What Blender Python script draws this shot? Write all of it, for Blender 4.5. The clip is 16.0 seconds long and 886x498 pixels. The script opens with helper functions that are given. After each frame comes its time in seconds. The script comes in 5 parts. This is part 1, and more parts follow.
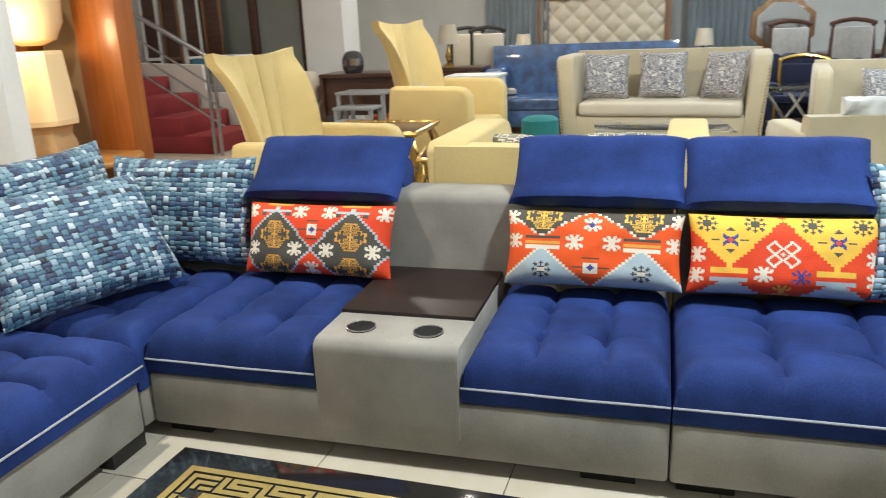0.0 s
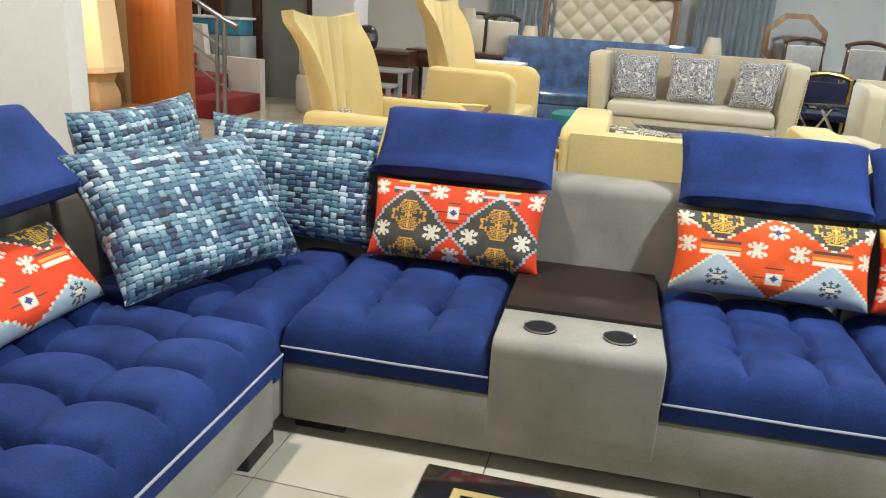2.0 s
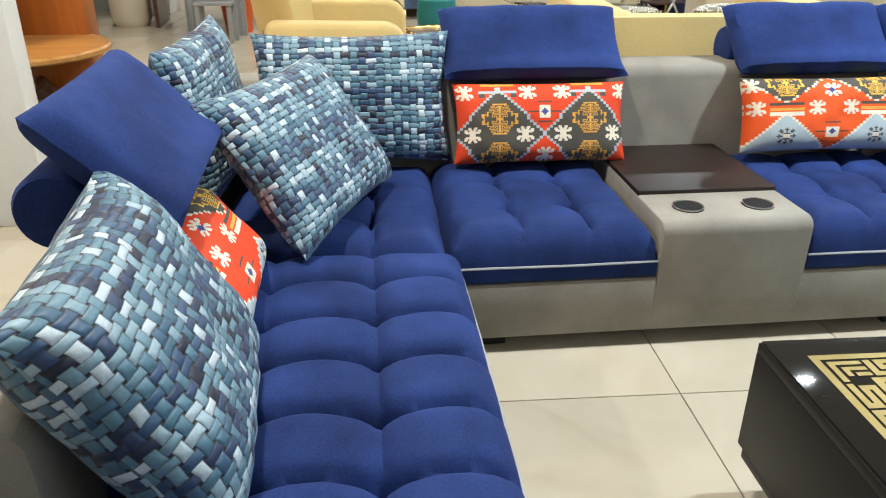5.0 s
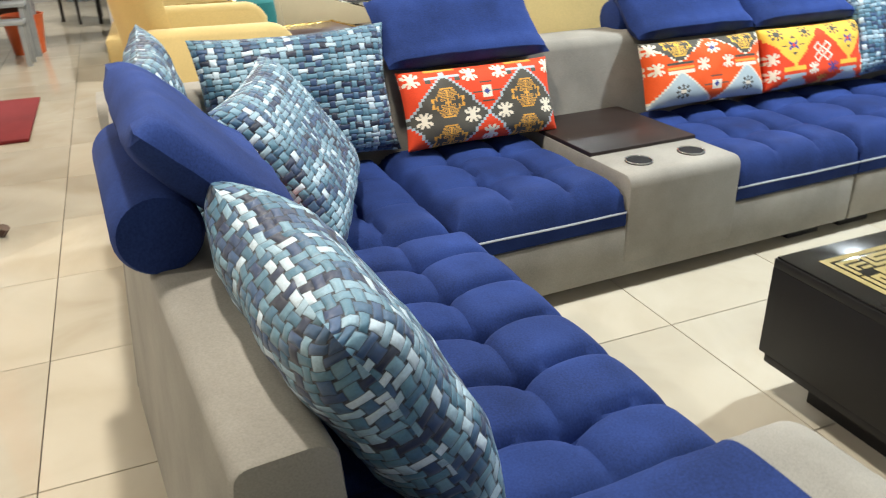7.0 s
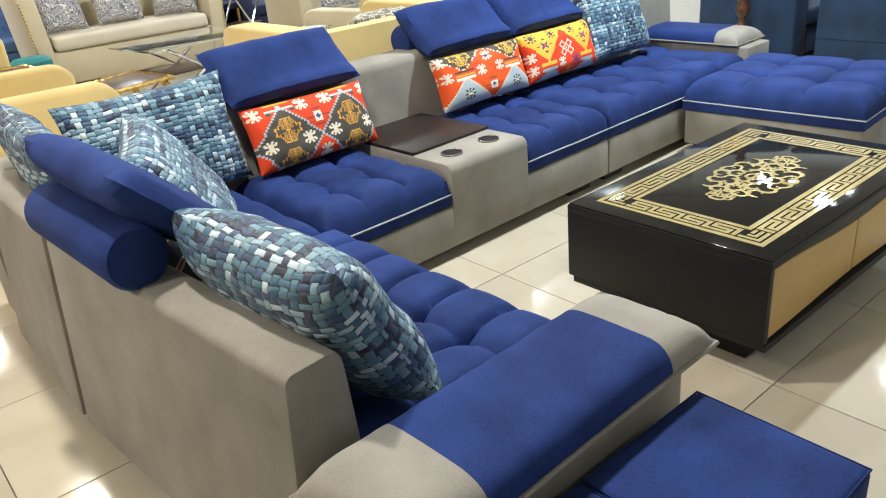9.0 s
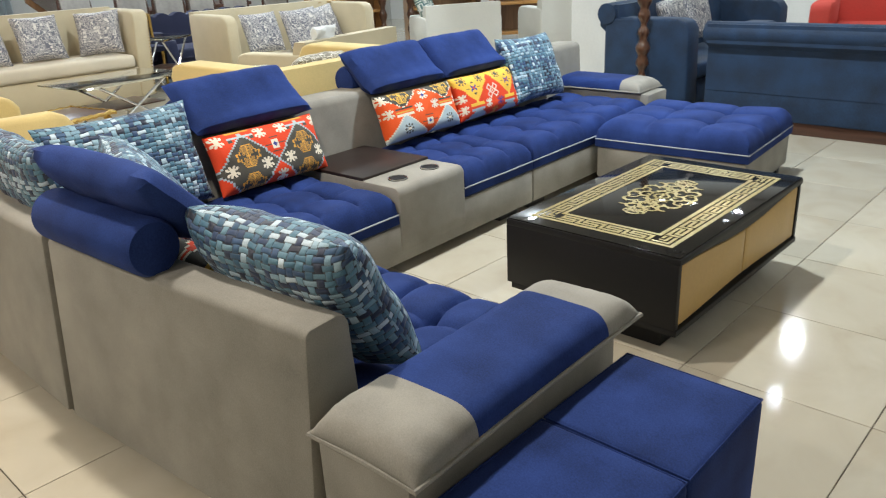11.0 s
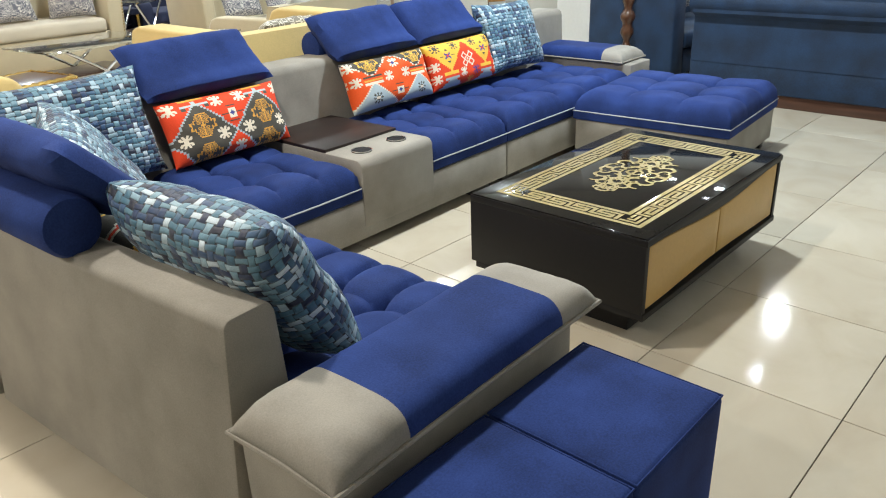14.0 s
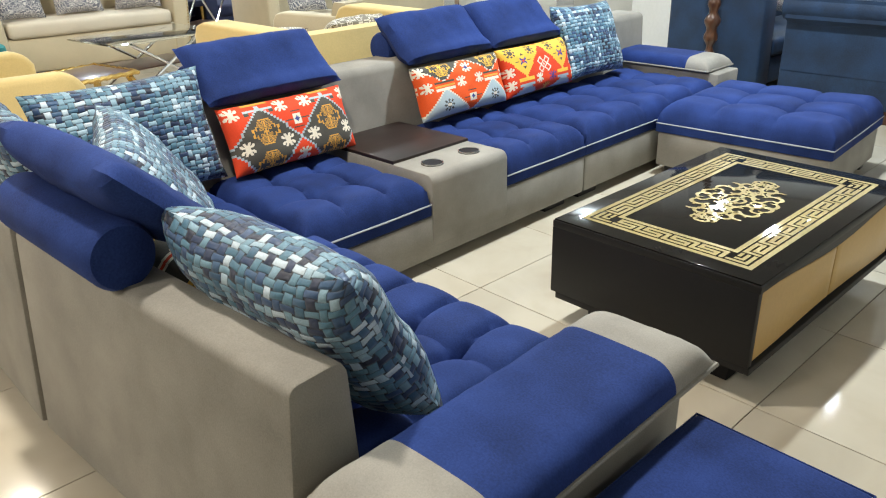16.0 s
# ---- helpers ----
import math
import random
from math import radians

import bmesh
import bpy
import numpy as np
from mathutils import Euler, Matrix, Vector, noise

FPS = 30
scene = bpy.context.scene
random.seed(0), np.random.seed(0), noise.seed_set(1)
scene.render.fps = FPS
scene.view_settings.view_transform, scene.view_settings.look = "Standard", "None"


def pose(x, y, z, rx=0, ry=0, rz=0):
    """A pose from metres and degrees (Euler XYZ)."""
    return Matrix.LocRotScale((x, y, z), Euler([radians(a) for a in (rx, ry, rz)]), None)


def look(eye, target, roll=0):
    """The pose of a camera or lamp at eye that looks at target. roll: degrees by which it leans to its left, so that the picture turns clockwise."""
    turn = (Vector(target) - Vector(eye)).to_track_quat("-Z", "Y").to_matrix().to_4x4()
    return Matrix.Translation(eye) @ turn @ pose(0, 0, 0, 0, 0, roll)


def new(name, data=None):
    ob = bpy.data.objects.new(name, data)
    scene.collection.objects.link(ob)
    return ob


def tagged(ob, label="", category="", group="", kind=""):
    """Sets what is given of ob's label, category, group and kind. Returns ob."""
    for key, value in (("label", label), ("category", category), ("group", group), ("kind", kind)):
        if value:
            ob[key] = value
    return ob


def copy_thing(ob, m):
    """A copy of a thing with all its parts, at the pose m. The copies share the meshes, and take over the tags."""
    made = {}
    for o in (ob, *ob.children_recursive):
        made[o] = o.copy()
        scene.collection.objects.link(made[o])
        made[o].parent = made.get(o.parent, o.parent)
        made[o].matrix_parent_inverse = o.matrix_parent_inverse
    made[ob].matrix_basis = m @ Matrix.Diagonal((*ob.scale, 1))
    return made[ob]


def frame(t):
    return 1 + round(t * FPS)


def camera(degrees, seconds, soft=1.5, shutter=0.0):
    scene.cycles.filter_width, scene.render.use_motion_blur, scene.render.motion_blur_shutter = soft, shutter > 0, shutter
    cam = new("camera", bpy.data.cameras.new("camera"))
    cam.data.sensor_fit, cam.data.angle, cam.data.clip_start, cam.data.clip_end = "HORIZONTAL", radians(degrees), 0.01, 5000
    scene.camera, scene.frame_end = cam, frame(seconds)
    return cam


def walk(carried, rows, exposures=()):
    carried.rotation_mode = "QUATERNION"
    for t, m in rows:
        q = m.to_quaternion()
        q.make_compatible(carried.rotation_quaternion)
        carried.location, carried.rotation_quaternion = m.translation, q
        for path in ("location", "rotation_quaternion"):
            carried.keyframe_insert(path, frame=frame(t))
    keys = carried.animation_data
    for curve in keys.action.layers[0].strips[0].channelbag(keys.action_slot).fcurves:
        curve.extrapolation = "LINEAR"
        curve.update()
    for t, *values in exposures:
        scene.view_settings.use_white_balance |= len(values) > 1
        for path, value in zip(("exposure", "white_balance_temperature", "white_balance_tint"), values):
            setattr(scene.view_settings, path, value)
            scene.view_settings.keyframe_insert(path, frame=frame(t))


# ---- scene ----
cam = camera(60.5, 16.0, soft=1.1, shutter=0.4)
PATH = [
    (0, (0.288, 0.037, 1.312), (-0.308, 1.858, 0.74), -2.3),
    (0.5, (0.097, -0.023, 1.297), (-0.321, 1.844, 0.712), -0.4),
    (1, (-0.103, -0.055, 1.27), (-0.519, 1.81, 0.68), 1.9),
    (1.5, (-0.288, 0.022, 1.264), (-0.715, 1.885, 0.674), 2.4),
    (2, (-0.48, 0.072, 1.24), (-0.917, 1.929, 0.641), 3.5),
    (2.5, (-0.656, 0.023, 1.236), (-0.971, 1.875, 0.548), 3.3),
    (3, (-0.801, 0.003, 1.226), (-0.977, 1.843, 0.463), 2.6),
    (3.5, (-1.009, 0.115, 1.207), (-1.08, 1.942, 0.397), 2.3),
    (4, (-1.231, 0.086, 1.219), (-1.301, 1.903, 0.385), 2.0),
    (4.2, (-1.309, 0.047, 1.228), (-1.37, 1.866, 0.397), 0.5),
    (6.5, (-2.008, -0.006, 1.255), (-1.412, 1.7, 0.398), 3.5),
    (7, (-2.17, 0.076, 1.231), (-1.49, 1.754, 0.381), -1.5),
    (7.6, (-2.255, -0.033, 1.251), (-1.253, 1.461, 0.377), -3.0),
    (8, (-2.39, -0.113, 1.296), (-1.323, 1.324, 0.404), -7.4),
    (10.5, (-2.852, -0.404, 1.408), (-1.58, 0.951, 0.669), -1.0),
    (11, (-2.977, -0.421, 1.386), (-1.631, 0.863, 0.65), -3.0),
    (11.5, (-2.992, -0.435, 1.365), (-1.635, 0.828, 0.615), -3.6),
    (12, (-2.973, -0.438, 1.355), (-1.604, 0.803, 0.591), -3.7),
    (12.5, (-2.949, -0.434, 1.358), (-1.579, 0.796, 0.575), -3.8),
    (13, (-2.911, -0.422, 1.36), (-1.541, 0.806, 0.574), -3.8),
    (13.5, (-2.853, -0.403, 1.346), (-1.498, 0.826, 0.537), -3.6),
    (14, (-2.795, -0.412, 1.355), (-1.46, 0.838, 0.545), -2.3),
    (14.5, (-2.733, -0.414, 1.349), (-1.441, 0.879, 0.538), -2.4),
    (15, (-2.728, -0.372, 1.353), (-1.49, 0.971, 0.538), -2.0),
    (15.5, (-2.695, -0.25, 1.36), (-1.467, 1.094, 0.532), -1.7),
    (16, (-2.669, -0.159, 1.361), (-1.427, 1.178, 0.543), -1.6),
]
walk(cam, [(t, look(eye, target, roll)) for t, eye, target, roll in PATH],
     [(0.0, -0.06), (2.5, 0.0), (4.2, 0.02), (6.5, 0.2), (8.0, 0.3), (10.3, -0.06), (13.0, 0.02), (16.0, 0.12)])

# ---- light ----
world = bpy.data.worlds.new("world")
scene.world = world
world.use_nodes = True
world.node_tree.nodes["Background"].inputs["Color"].default_value = (0.9, 0.95, 1.0, 1)
world.node_tree.nodes["Background"].inputs["Strength"].default_value = 0.3
scene.view_settings.exposure = -0.06
CEIL = 3.2


def lamp(name, kind, m, watts, colour, size=0.2, spot=None):
    data = bpy.data.lights.new(name, kind)
    data.energy, data.color = watts, colour
    if kind == "AREA":
        data.shape, data.size = "DISK", size
    else:
        data.shadow_soft_size = size
    ob = new(name, data)
    ob.matrix_world = m
    return tagged(ob, kind="structure")


WARM, COOL = (1.0, 0.94, 0.83), (0.84, 0.95, 1.0)
DOWNLIGHTS = [(x, y) for x in (-4.6, -1.9, 1.0, 3.7) for y in (-2.2, 1.8, 5.85, 9.8)]
DOWNLIGHTS += [(5.62, 2.1), (6.3, -2.2), (6.45, 6.2), (6.48, 4.27), (6.2, 3.4), (6.3, 9.8)]
DOWNLIGHTS[DOWNLIGHTS.index((3.7, 1.8))] = (4.3, 1.8)
WATTS = {(1.0, 1.8): 128, (-1.9, 1.8): 68, (-4.6, 1.8): 66, (3.7, -2.2): 40, (4.3, 1.8): 3, (5.62, 2.1): 34, (-1.9, -2.2): 4, (-4.6, -2.2): 4, (6.2, 3.4): 30, (6.48, 4.27): 34}
for dx, dy in DOWNLIGHTS:
    usual = 9 if dy < 0 else 38 if dx < -4 else 62 if dy > 3 else 50
    lamp("downlight_lamp", "AREA", pose(dx, dy, CEIL - 0.03), WATTS.get((dx, dy), usual), WARM if dx < -1 else COOL, 0.07 if dx == 4.3 else 0.16)

# ---- materials ----


def material(name, colour, rough=0.6, metal=0.0, vary=0.12, grain=60.0, bump=0.15, sheen=0.0, coat=0.0, blotch=2.5, tint=(1, 1, 1), spec=0.5):
    """Principled material with blotches at a large scale, grain at a small one, and fine relief."""
    mat = bpy.data.materials.new(name)
    mat.use_nodes = True
    nt = mat.node_tree
    p = nt.nodes["Principled BSDF"]
    co = nt.nodes.new("ShaderNodeTexCoord")
    big = nt.nodes.new("ShaderNodeTexNoise")
    big.inputs["Scale"].default_value, big.inputs["Detail"].default_value = blotch, 4
    fine = nt.nodes.new("ShaderNodeTexNoise")
    fine.inputs["Scale"].default_value, fine.inputs["Detail"].default_value = grain, 3
    nt.links.new(co.outputs["Object"], big.inputs["Vector"])
    nt.links.new(co.outputs["Object"], fine.inputs["Vector"])
    mix = nt.nodes.new("ShaderNodeMath")
    mix.operation = "MULTIPLY_ADD"
    nt.links.new(big.outputs["Fac"], mix.inputs[0])
    mix.inputs[1].default_value = 0.65
    half = nt.nodes.new("ShaderNodeMath")
    half.operation = "MULTIPLY"
    half.inputs[1].default_value = 0.35
    nt.links.new(fine.outputs["Fac"], half.inputs[0])
    nt.links.new(half.outputs[0], mix.inputs[2])
    ramp = nt.nodes.new("ShaderNodeValToRGB")
    lo = [max(0.0, c * (1 - 2.2 * vary)) for c in colour]
    hi = [min(1.0, c * (1 + 2.2 * vary) * k) for c, k in zip(colour, tint)]
    ramp.color_ramp.elements[0].position, ramp.color_ramp.elements[0].color = 0.25, (*lo, 1)
    ramp.color_ramp.elements[1].position, ramp.color_ramp.elements[1].color = 0.75, (*hi, 1)
    nt.links.new(mix.outputs[0], ramp.inputs["Fac"])
    nt.links.new(ramp.outputs["Color"], p.inputs["Base Color"])
    p.inputs["Roughness"].default_value, p.inputs["Metallic"].default_value = rough, metal
    p.inputs["Specular IOR Level"].default_value = spec
    p.inputs["Sheen Weight"].default_value = sheen
    if sheen:
        p.inputs["Sheen Roughness"].default_value = 0.45
        p.inputs["Sheen Tint"].default_value = (*[min(1.0, c * 3 + 0.15) for c in colour], 1)
    p.inputs["Coat Weight"].default_value = coat
    p.inputs["Coat Roughness"].default_value = 0.04
    if bump:
        b = nt.nodes.new("ShaderNodeBump")
        b.inputs["Strength"].default_value, b.inputs["Distance"].default_value = bump, 0.004
        nt.links.new(fine.outputs["Fac"], b.inputs["Height"])
        nt.links.new(b.outputs["Normal"], p.inputs["Normal"])
    return mat


def wood(name, dark, light, rough=0.35, scale=6.0, stretch=(1, 1, 14), coat=0.2):
    mat = bpy.data.materials.new(name)
    mat.use_nodes = True
    nt = mat.node_tree
    p = nt.nodes["Principled BSDF"]
    co = nt.nodes.new("ShaderNodeTexCoord")
    mp = nt.nodes.new("ShaderNodeMapping")
    mp.inputs["Scale"].default_value = [scale / v for v in stretch]
    n = nt.nodes.new("ShaderNodeTexNoise")
    n.inputs["Scale"].default_value, n.inputs["Detail"].default_value, n.inputs["Distortion"].default_value = 4, 6, 1.2
    ramp = nt.nodes.new("ShaderNodeValToRGB")
    ramp.color_ramp.elements[0].position, ramp.color_ramp.elements[0].color = 0.3, (*dark, 1)
    ramp.color_ramp.elements[1].position, ramp.color_ramp.elements[1].color = 0.7, (*light, 1)
    nt.links.new(co.outputs["Object"], mp.inputs["Vector"])
    nt.links.new(mp.outputs["Vector"], n.inputs["Vector"])
    nt.links.new(n.outputs["Fac"], ramp.inputs["Fac"])
    nt.links.new(ramp.outputs["Color"], p.inputs["Base Color"])
    p.inputs["Roughness"].default_value, p.inputs["Coat Weight"].default_value = rough, coat
    return mat


def woven(name, palette, cell=(0.0275, 0.0195)):
    """Basket-weave cloth on the cushion's UV in metres: flat strips run both ways over and under, each strip its own colour."""
    mat = bpy.data.materials.new(name)
    mat.use_nodes = True
    nt = mat.node_tree
    p = nt.nodes["Principled BSDF"]

    def calc(op, a, c=None, d=None):
        n = nt.nodes.new("ShaderNodeMath")
        n.operation = op
        for k, v in enumerate((a, c, d)):
            if isinstance(v, (int, float)):
                n.inputs[k].default_value = v
            elif v is not None:
                nt.links.new(v, n.inputs[k])
        return n.outputs[0]

    def rand(x, y):
        c = nt.nodes.new("ShaderNodeCombineXYZ")
        for k, v in enumerate((x, y)):
            if isinstance(v, (int, float)):
                c.inputs[k].default_value = v
            else:
                nt.links.new(v, c.inputs[k])
        w = nt.nodes.new("ShaderNodeTexWhiteNoise")
        w.noise_dimensions = "2D"
        nt.links.new(c.outputs[0], w.inputs["Vector"])
        return w.outputs["Value"]

    def pick(f, a, c):
        n = nt.nodes.new("ShaderNodeMix")
        for k, v in ((0, f), (2, a), (3, c)):
            nt.links.new(v, n.inputs[k])
        return n.outputs[0]
    uv = nt.nodes.new("ShaderNodeUVMap")
    warp = nt.nodes.new("ShaderNodeTexNoise")
    warp.inputs["Scale"].default_value, warp.inputs["Detail"].default_value = 14, 2
    nt.links.new(uv.outputs["UV"], warp.inputs["Vector"])
    add = nt.nodes.new("ShaderNodeVectorMath")
    add.operation = "MULTIPLY_ADD"
    nt.links.new(warp.outputs["Color"], add.inputs[0])
    add.inputs[1].default_value = (0.016, 0.014, 0)
    nt.links.new(uv.outputs["UV"], add.inputs[2])
    sep = nt.nodes.new("ShaderNodeSeparateXYZ")
    nt.links.new(add.outputs[0], sep.inputs[0])
    x, y = calc("DIVIDE", sep.outputs[0], cell[0]), calc("DIVIDE", sep.outputs[1], cell[1])
    i, j = calc("FLOOR", x), calc("FLOOR", y)
    a, c = calc("SUBTRACT", calc("FRACT", x), 0.5), calc("SUBTRACT", calc("FRACT", y), 0.5)
    odd = calc("PINGPONG", calc("ADD", i, j), 1.0)
    # even places: a strip running across lies on top; odd places: one running up; each laps over the edges of the next place
    half = 0.385
    m, l = pick(odd, c, a), calc("ABSOLUTE", pick(odd, a, c))
    am, sm = calc("ABSOLUTE", m), calc("SIGN", m)
    out = calc("GREATER_THAN", am, half)
    step = calc("MULTIPLY", out, sm)
    ni = calc("MULTIPLY_ADD", step, odd, i)
    nj = calc("MULTIPLY_ADD", step, calc("SUBTRACT", 1.0, odd), j)
    side, along = pick(out, am, l), pick(out, l, calc("SUBTRACT", 1.0, am))
    way = calc("ABSOLUTE", calc("SUBTRACT", odd, out))
    strip = pick(way, rand(3.7, nj), rand(ni, 8.2))
    tone = calc("MULTIPLY_ADD", rand(ni, nj), 0.42, calc("MULTIPLY", strip, 0.58))
    ramp = nt.nodes.new("ShaderNodeValToRGB")
    els = ramp.color_ramp.elements
    for k in range(len(palette) - 2):
        els.new(0.5)
    for k, c in enumerate(palette):
        els[k].position, els[k].color = 0.08 + 0.74 * k / (len(palette) - 1), (*c, 1)
    nt.links.new(tone, ramp.inputs["Fac"])
    # shade between the strips, put into the colour: dark along their sides
    gap_shade = nt.nodes.new("ShaderNodeMapRange")
    gap_shade.inputs["From Min"].default_value, gap_shade.inputs["From Max"].default_value = half + 0.005, half - 0.06
    nt.links.new(side, gap_shade.inputs["Value"])
    # painted shade at strip ends, darker where they go under a neighbour
    tuck_shade = nt.nodes.new("ShaderNodeMapRange")
    tuck_shade.inputs["From Min"].default_value, tuck_shade.inputs["From Max"].default_value = 0.63, 0.56
    tuck_shade.inputs["To Min"].default_value = 0.25
    nt.links.new(along, tuck_shade.inputs["Value"])
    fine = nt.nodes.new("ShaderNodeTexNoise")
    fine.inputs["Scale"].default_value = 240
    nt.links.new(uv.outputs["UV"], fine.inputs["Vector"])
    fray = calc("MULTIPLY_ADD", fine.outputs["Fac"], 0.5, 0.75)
    # both shade masks blend the strip colour towards near-black
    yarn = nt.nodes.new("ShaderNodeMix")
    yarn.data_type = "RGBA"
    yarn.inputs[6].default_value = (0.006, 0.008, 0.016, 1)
    nt.links.new(calc("MULTIPLY", gap_shade.outputs[0], tuck_shade.outputs[0]), yarn.inputs[0])
    tint = nt.nodes.new("ShaderNodeHueSaturation")
    nt.links.new(fray, tint.inputs["Value"])
    nt.links.new(ramp.outputs["Color"], tint.inputs["Color"])
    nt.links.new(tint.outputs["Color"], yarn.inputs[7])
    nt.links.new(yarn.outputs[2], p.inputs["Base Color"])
    # strips dive under their neighbours at both ends
    rise = calc("MULTIPLY", calc("SUBTRACT", 1.0, calc("POWER", calc("MULTIPLY", along, 1.55), 2.5)), calc("SUBTRACT", 1.0, calc("POWER", calc("MULTIPLY", side, 2.2), 3.0)))
    b = nt.nodes.new("ShaderNodeBump")
    b.inputs["Strength"].default_value, b.inputs["Distance"].default_value = 0.8, 0.005
    nt.links.new(rise, b.inputs["Height"])
    nt.links.new(b.outputs["Normal"], p.inputs["Normal"])
    p.inputs["Roughness"].default_value = 0.5
    p.inputs["Sheen Weight"].default_value = 0.12
    return mat


def printed(name, ground, ink, scale=30.0, second=None):
    """A cloth printed with a dense ornament of ink on a light ground."""
    mat = bpy.data.materials.new(name)
    mat.use_nodes = True
    nt = mat.node_tree
    p = nt.nodes["Principled BSDF"]
    co = nt.nodes.new("ShaderNodeTexCoord")
    v = nt.nodes.new("ShaderNodeTexVoronoi")
    v.distance = "CHEBYCHEV"
    v.inputs["Scale"].default_value = scale
    w = nt.nodes.new("ShaderNodeMath")
    w.operation = "SINE"
    m = nt.nodes.new("ShaderNodeMath")
    m.operation = "MULTIPLY"
    m.inputs[1].default_value = 26
    nt.links.new(co.outputs["Object"], v.inputs["Vector"])
    nt.links.new(v.outputs["Distance"], m.inputs[0])
    nt.links.new(m.outputs[0], w.inputs[0])
    ramp = nt.nodes.new("ShaderNodeValToRGB")
    ramp.color_ramp.interpolation = "CONSTANT"
    ramp.color_ramp.elements[0].color = (*ink, 1)
    ramp.color_ramp.elements[1].position, ramp.color_ramp.elements[1].color = 0.42, (*ground, 1)
    if second:
        e = ramp.color_ramp.elements.new(0.25)
        e.color = (*second, 1)
    nt.links.new(w.outputs[0], ramp.inputs["Fac"])
    nt.links.new(ramp.outputs["Color"], p.inputs["Base Color"])
    p.inputs["Roughness"].default_value = 0.5
    return mat


def glass(name, colour=(0.93, 0.97, 0.96), rough=0.0):
    mat = bpy.data.materials.new(name)
    mat.use_nodes = True
    p = mat.node_tree.nodes["Principled BSDF"]
    p.inputs["Base Color"].default_value = (*colour, 1)
    p.inputs["Transmission Weight"].default_value, p.inputs["Roughness"].default_value = 1.0, rough
    p.inputs["IOR"].default_value = 1.45
    return mat


def glow(name, colour, strength):
    mat = bpy.data.materials.new(name)
    mat.use_nodes = True
    p = mat.node_tree.nodes["Principled BSDF"]
    p.inputs["Base Color"].default_value = (*colour, 1)
    p.inputs["Emission Color"].default_value = (*colour, 1)
    p.inputs["Emission Strength"].default_value = strength
    return mat


def tile_material():
    mat = bpy.data.materials.new("polished_tile")
    mat.use_nodes = True
    nt = mat.node_tree
    p = nt.nodes["Principled BSDF"]
    co = nt.nodes.new("ShaderNodeTexCoord")
    info = nt.nodes.new("ShaderNodeObjectInfo")
    add = nt.nodes.new("ShaderNodeVectorMath")
    add.operation = "MULTIPLY_ADD"
    nt.links.new(info.outputs["Random"], add.inputs[0])
    add.inputs[1].default_value = (40, 40, 40)
    nt.links.new(co.outputs["Object"], add.inputs[2])
    n = nt.nodes.new("ShaderNodeTexNoise")
    n.inputs["Scale"].default_value, n.inputs["Detail"].default_value, n.inputs["Distortion"].default_value = 2.2, 7, 1.4
    nt.links.new(add.outputs[0], n.inputs["Vector"])
    ramp = nt.nodes.new("ShaderNodeValToRGB")
    e = ramp.color_ramp.elements
    e[0].position, e[0].color = 0.28, (0.45, 0.395, 0.305, 1)
    e[1].position, e[1].color = 0.72, (0.54, 0.495, 0.405, 1)
    mid = e.new(0.46)
    mid.color = (0.495, 0.445, 0.355, 1)
    nt.links.new(n.outputs["Fac"], ramp.inputs["Fac"])
    tone = nt.nodes.new("ShaderNodeHueSaturation")
    val = nt.nodes.new("ShaderNodeMapRange")
    val.inputs["To Min"].default_value, val.inputs["To Max"].default_value = 0.92, 1.06
    nt.links.new(info.outputs["Random"], val.inputs["Value"])
    nt.links.new(val.outputs[0], tone.inputs["Value"])
    nt.links.new(ramp.outputs["Color"], tone.inputs["Color"])
    nt.links.new(tone.outputs["Color"], p.inputs["Base Color"])
    rr = nt.nodes.new("ShaderNodeMapRange")
    rr.inputs["To Min"].default_value, rr.inputs["To Max"].default_value = 0.055, 0.11
    nt.links.new(n.outputs["Fac"], rr.inputs["Value"])
    nt.links.new(rr.outputs[0], p.inputs["Roughness"])
    p.inputs["Specular IOR Level"].default_value = 0.4
    return mat


BLUE = material("blue_velvet", (0.0145, 0.031, 0.134), 0.85, vary=0.28, grain=220, bump=0.12, sheen=0.09, blotch=5, tint=(1.2, 1.2, 1.1), spec=0.15)
GREY = material("grey_suede", (0.255, 0.238, 0.208), 0.85, vary=0.17, grain=300, bump=0.08, sheen=0.18, blotch=5)
PIPE = material("pale_piping", (0.34, 0.36, 0.40), 0.6, vary=0.05)
DARKLEG = material("black_plastic", (0.018, 0.016, 0.015), 0.45)
ESPRESSO = wood("espresso_veneer", (0.011, 0.0055, 0.004), (0.024, 0.012, 0.009), 0.5, 5, (12, 1, 1), 0.0)
BLACKTOP = material("black_lacquer", (0.010, 0.009, 0.009), 0.5, vary=0.1, bump=0.0, coat=0.0, spec=0.3)
BLACKGLASS = material("smoked_glass_top", (0.013, 0.012, 0.011), 0.06, vary=0.1, bump=0.0, spec=0.16)
GOLD = material("gold_inlay", (0.33, 0.25, 0.075), 0.35, metal=0.3, vary=0.14, grain=90, bump=0.05, coat=1.0)
TAN = material("tan_laminate", (0.53, 0.335, 0.105), 0.4, vary=0.05, grain=80, bump=0.03)
CHROME = material("chrome", (0.75, 0.75, 0.76), 0.15, metal=1.0, bump=0.0, vary=0.03)
CUPBLACK = material("cup_black", (0.008, 0.008, 0.009), 0.65, bump=0.0, spec=0.15)
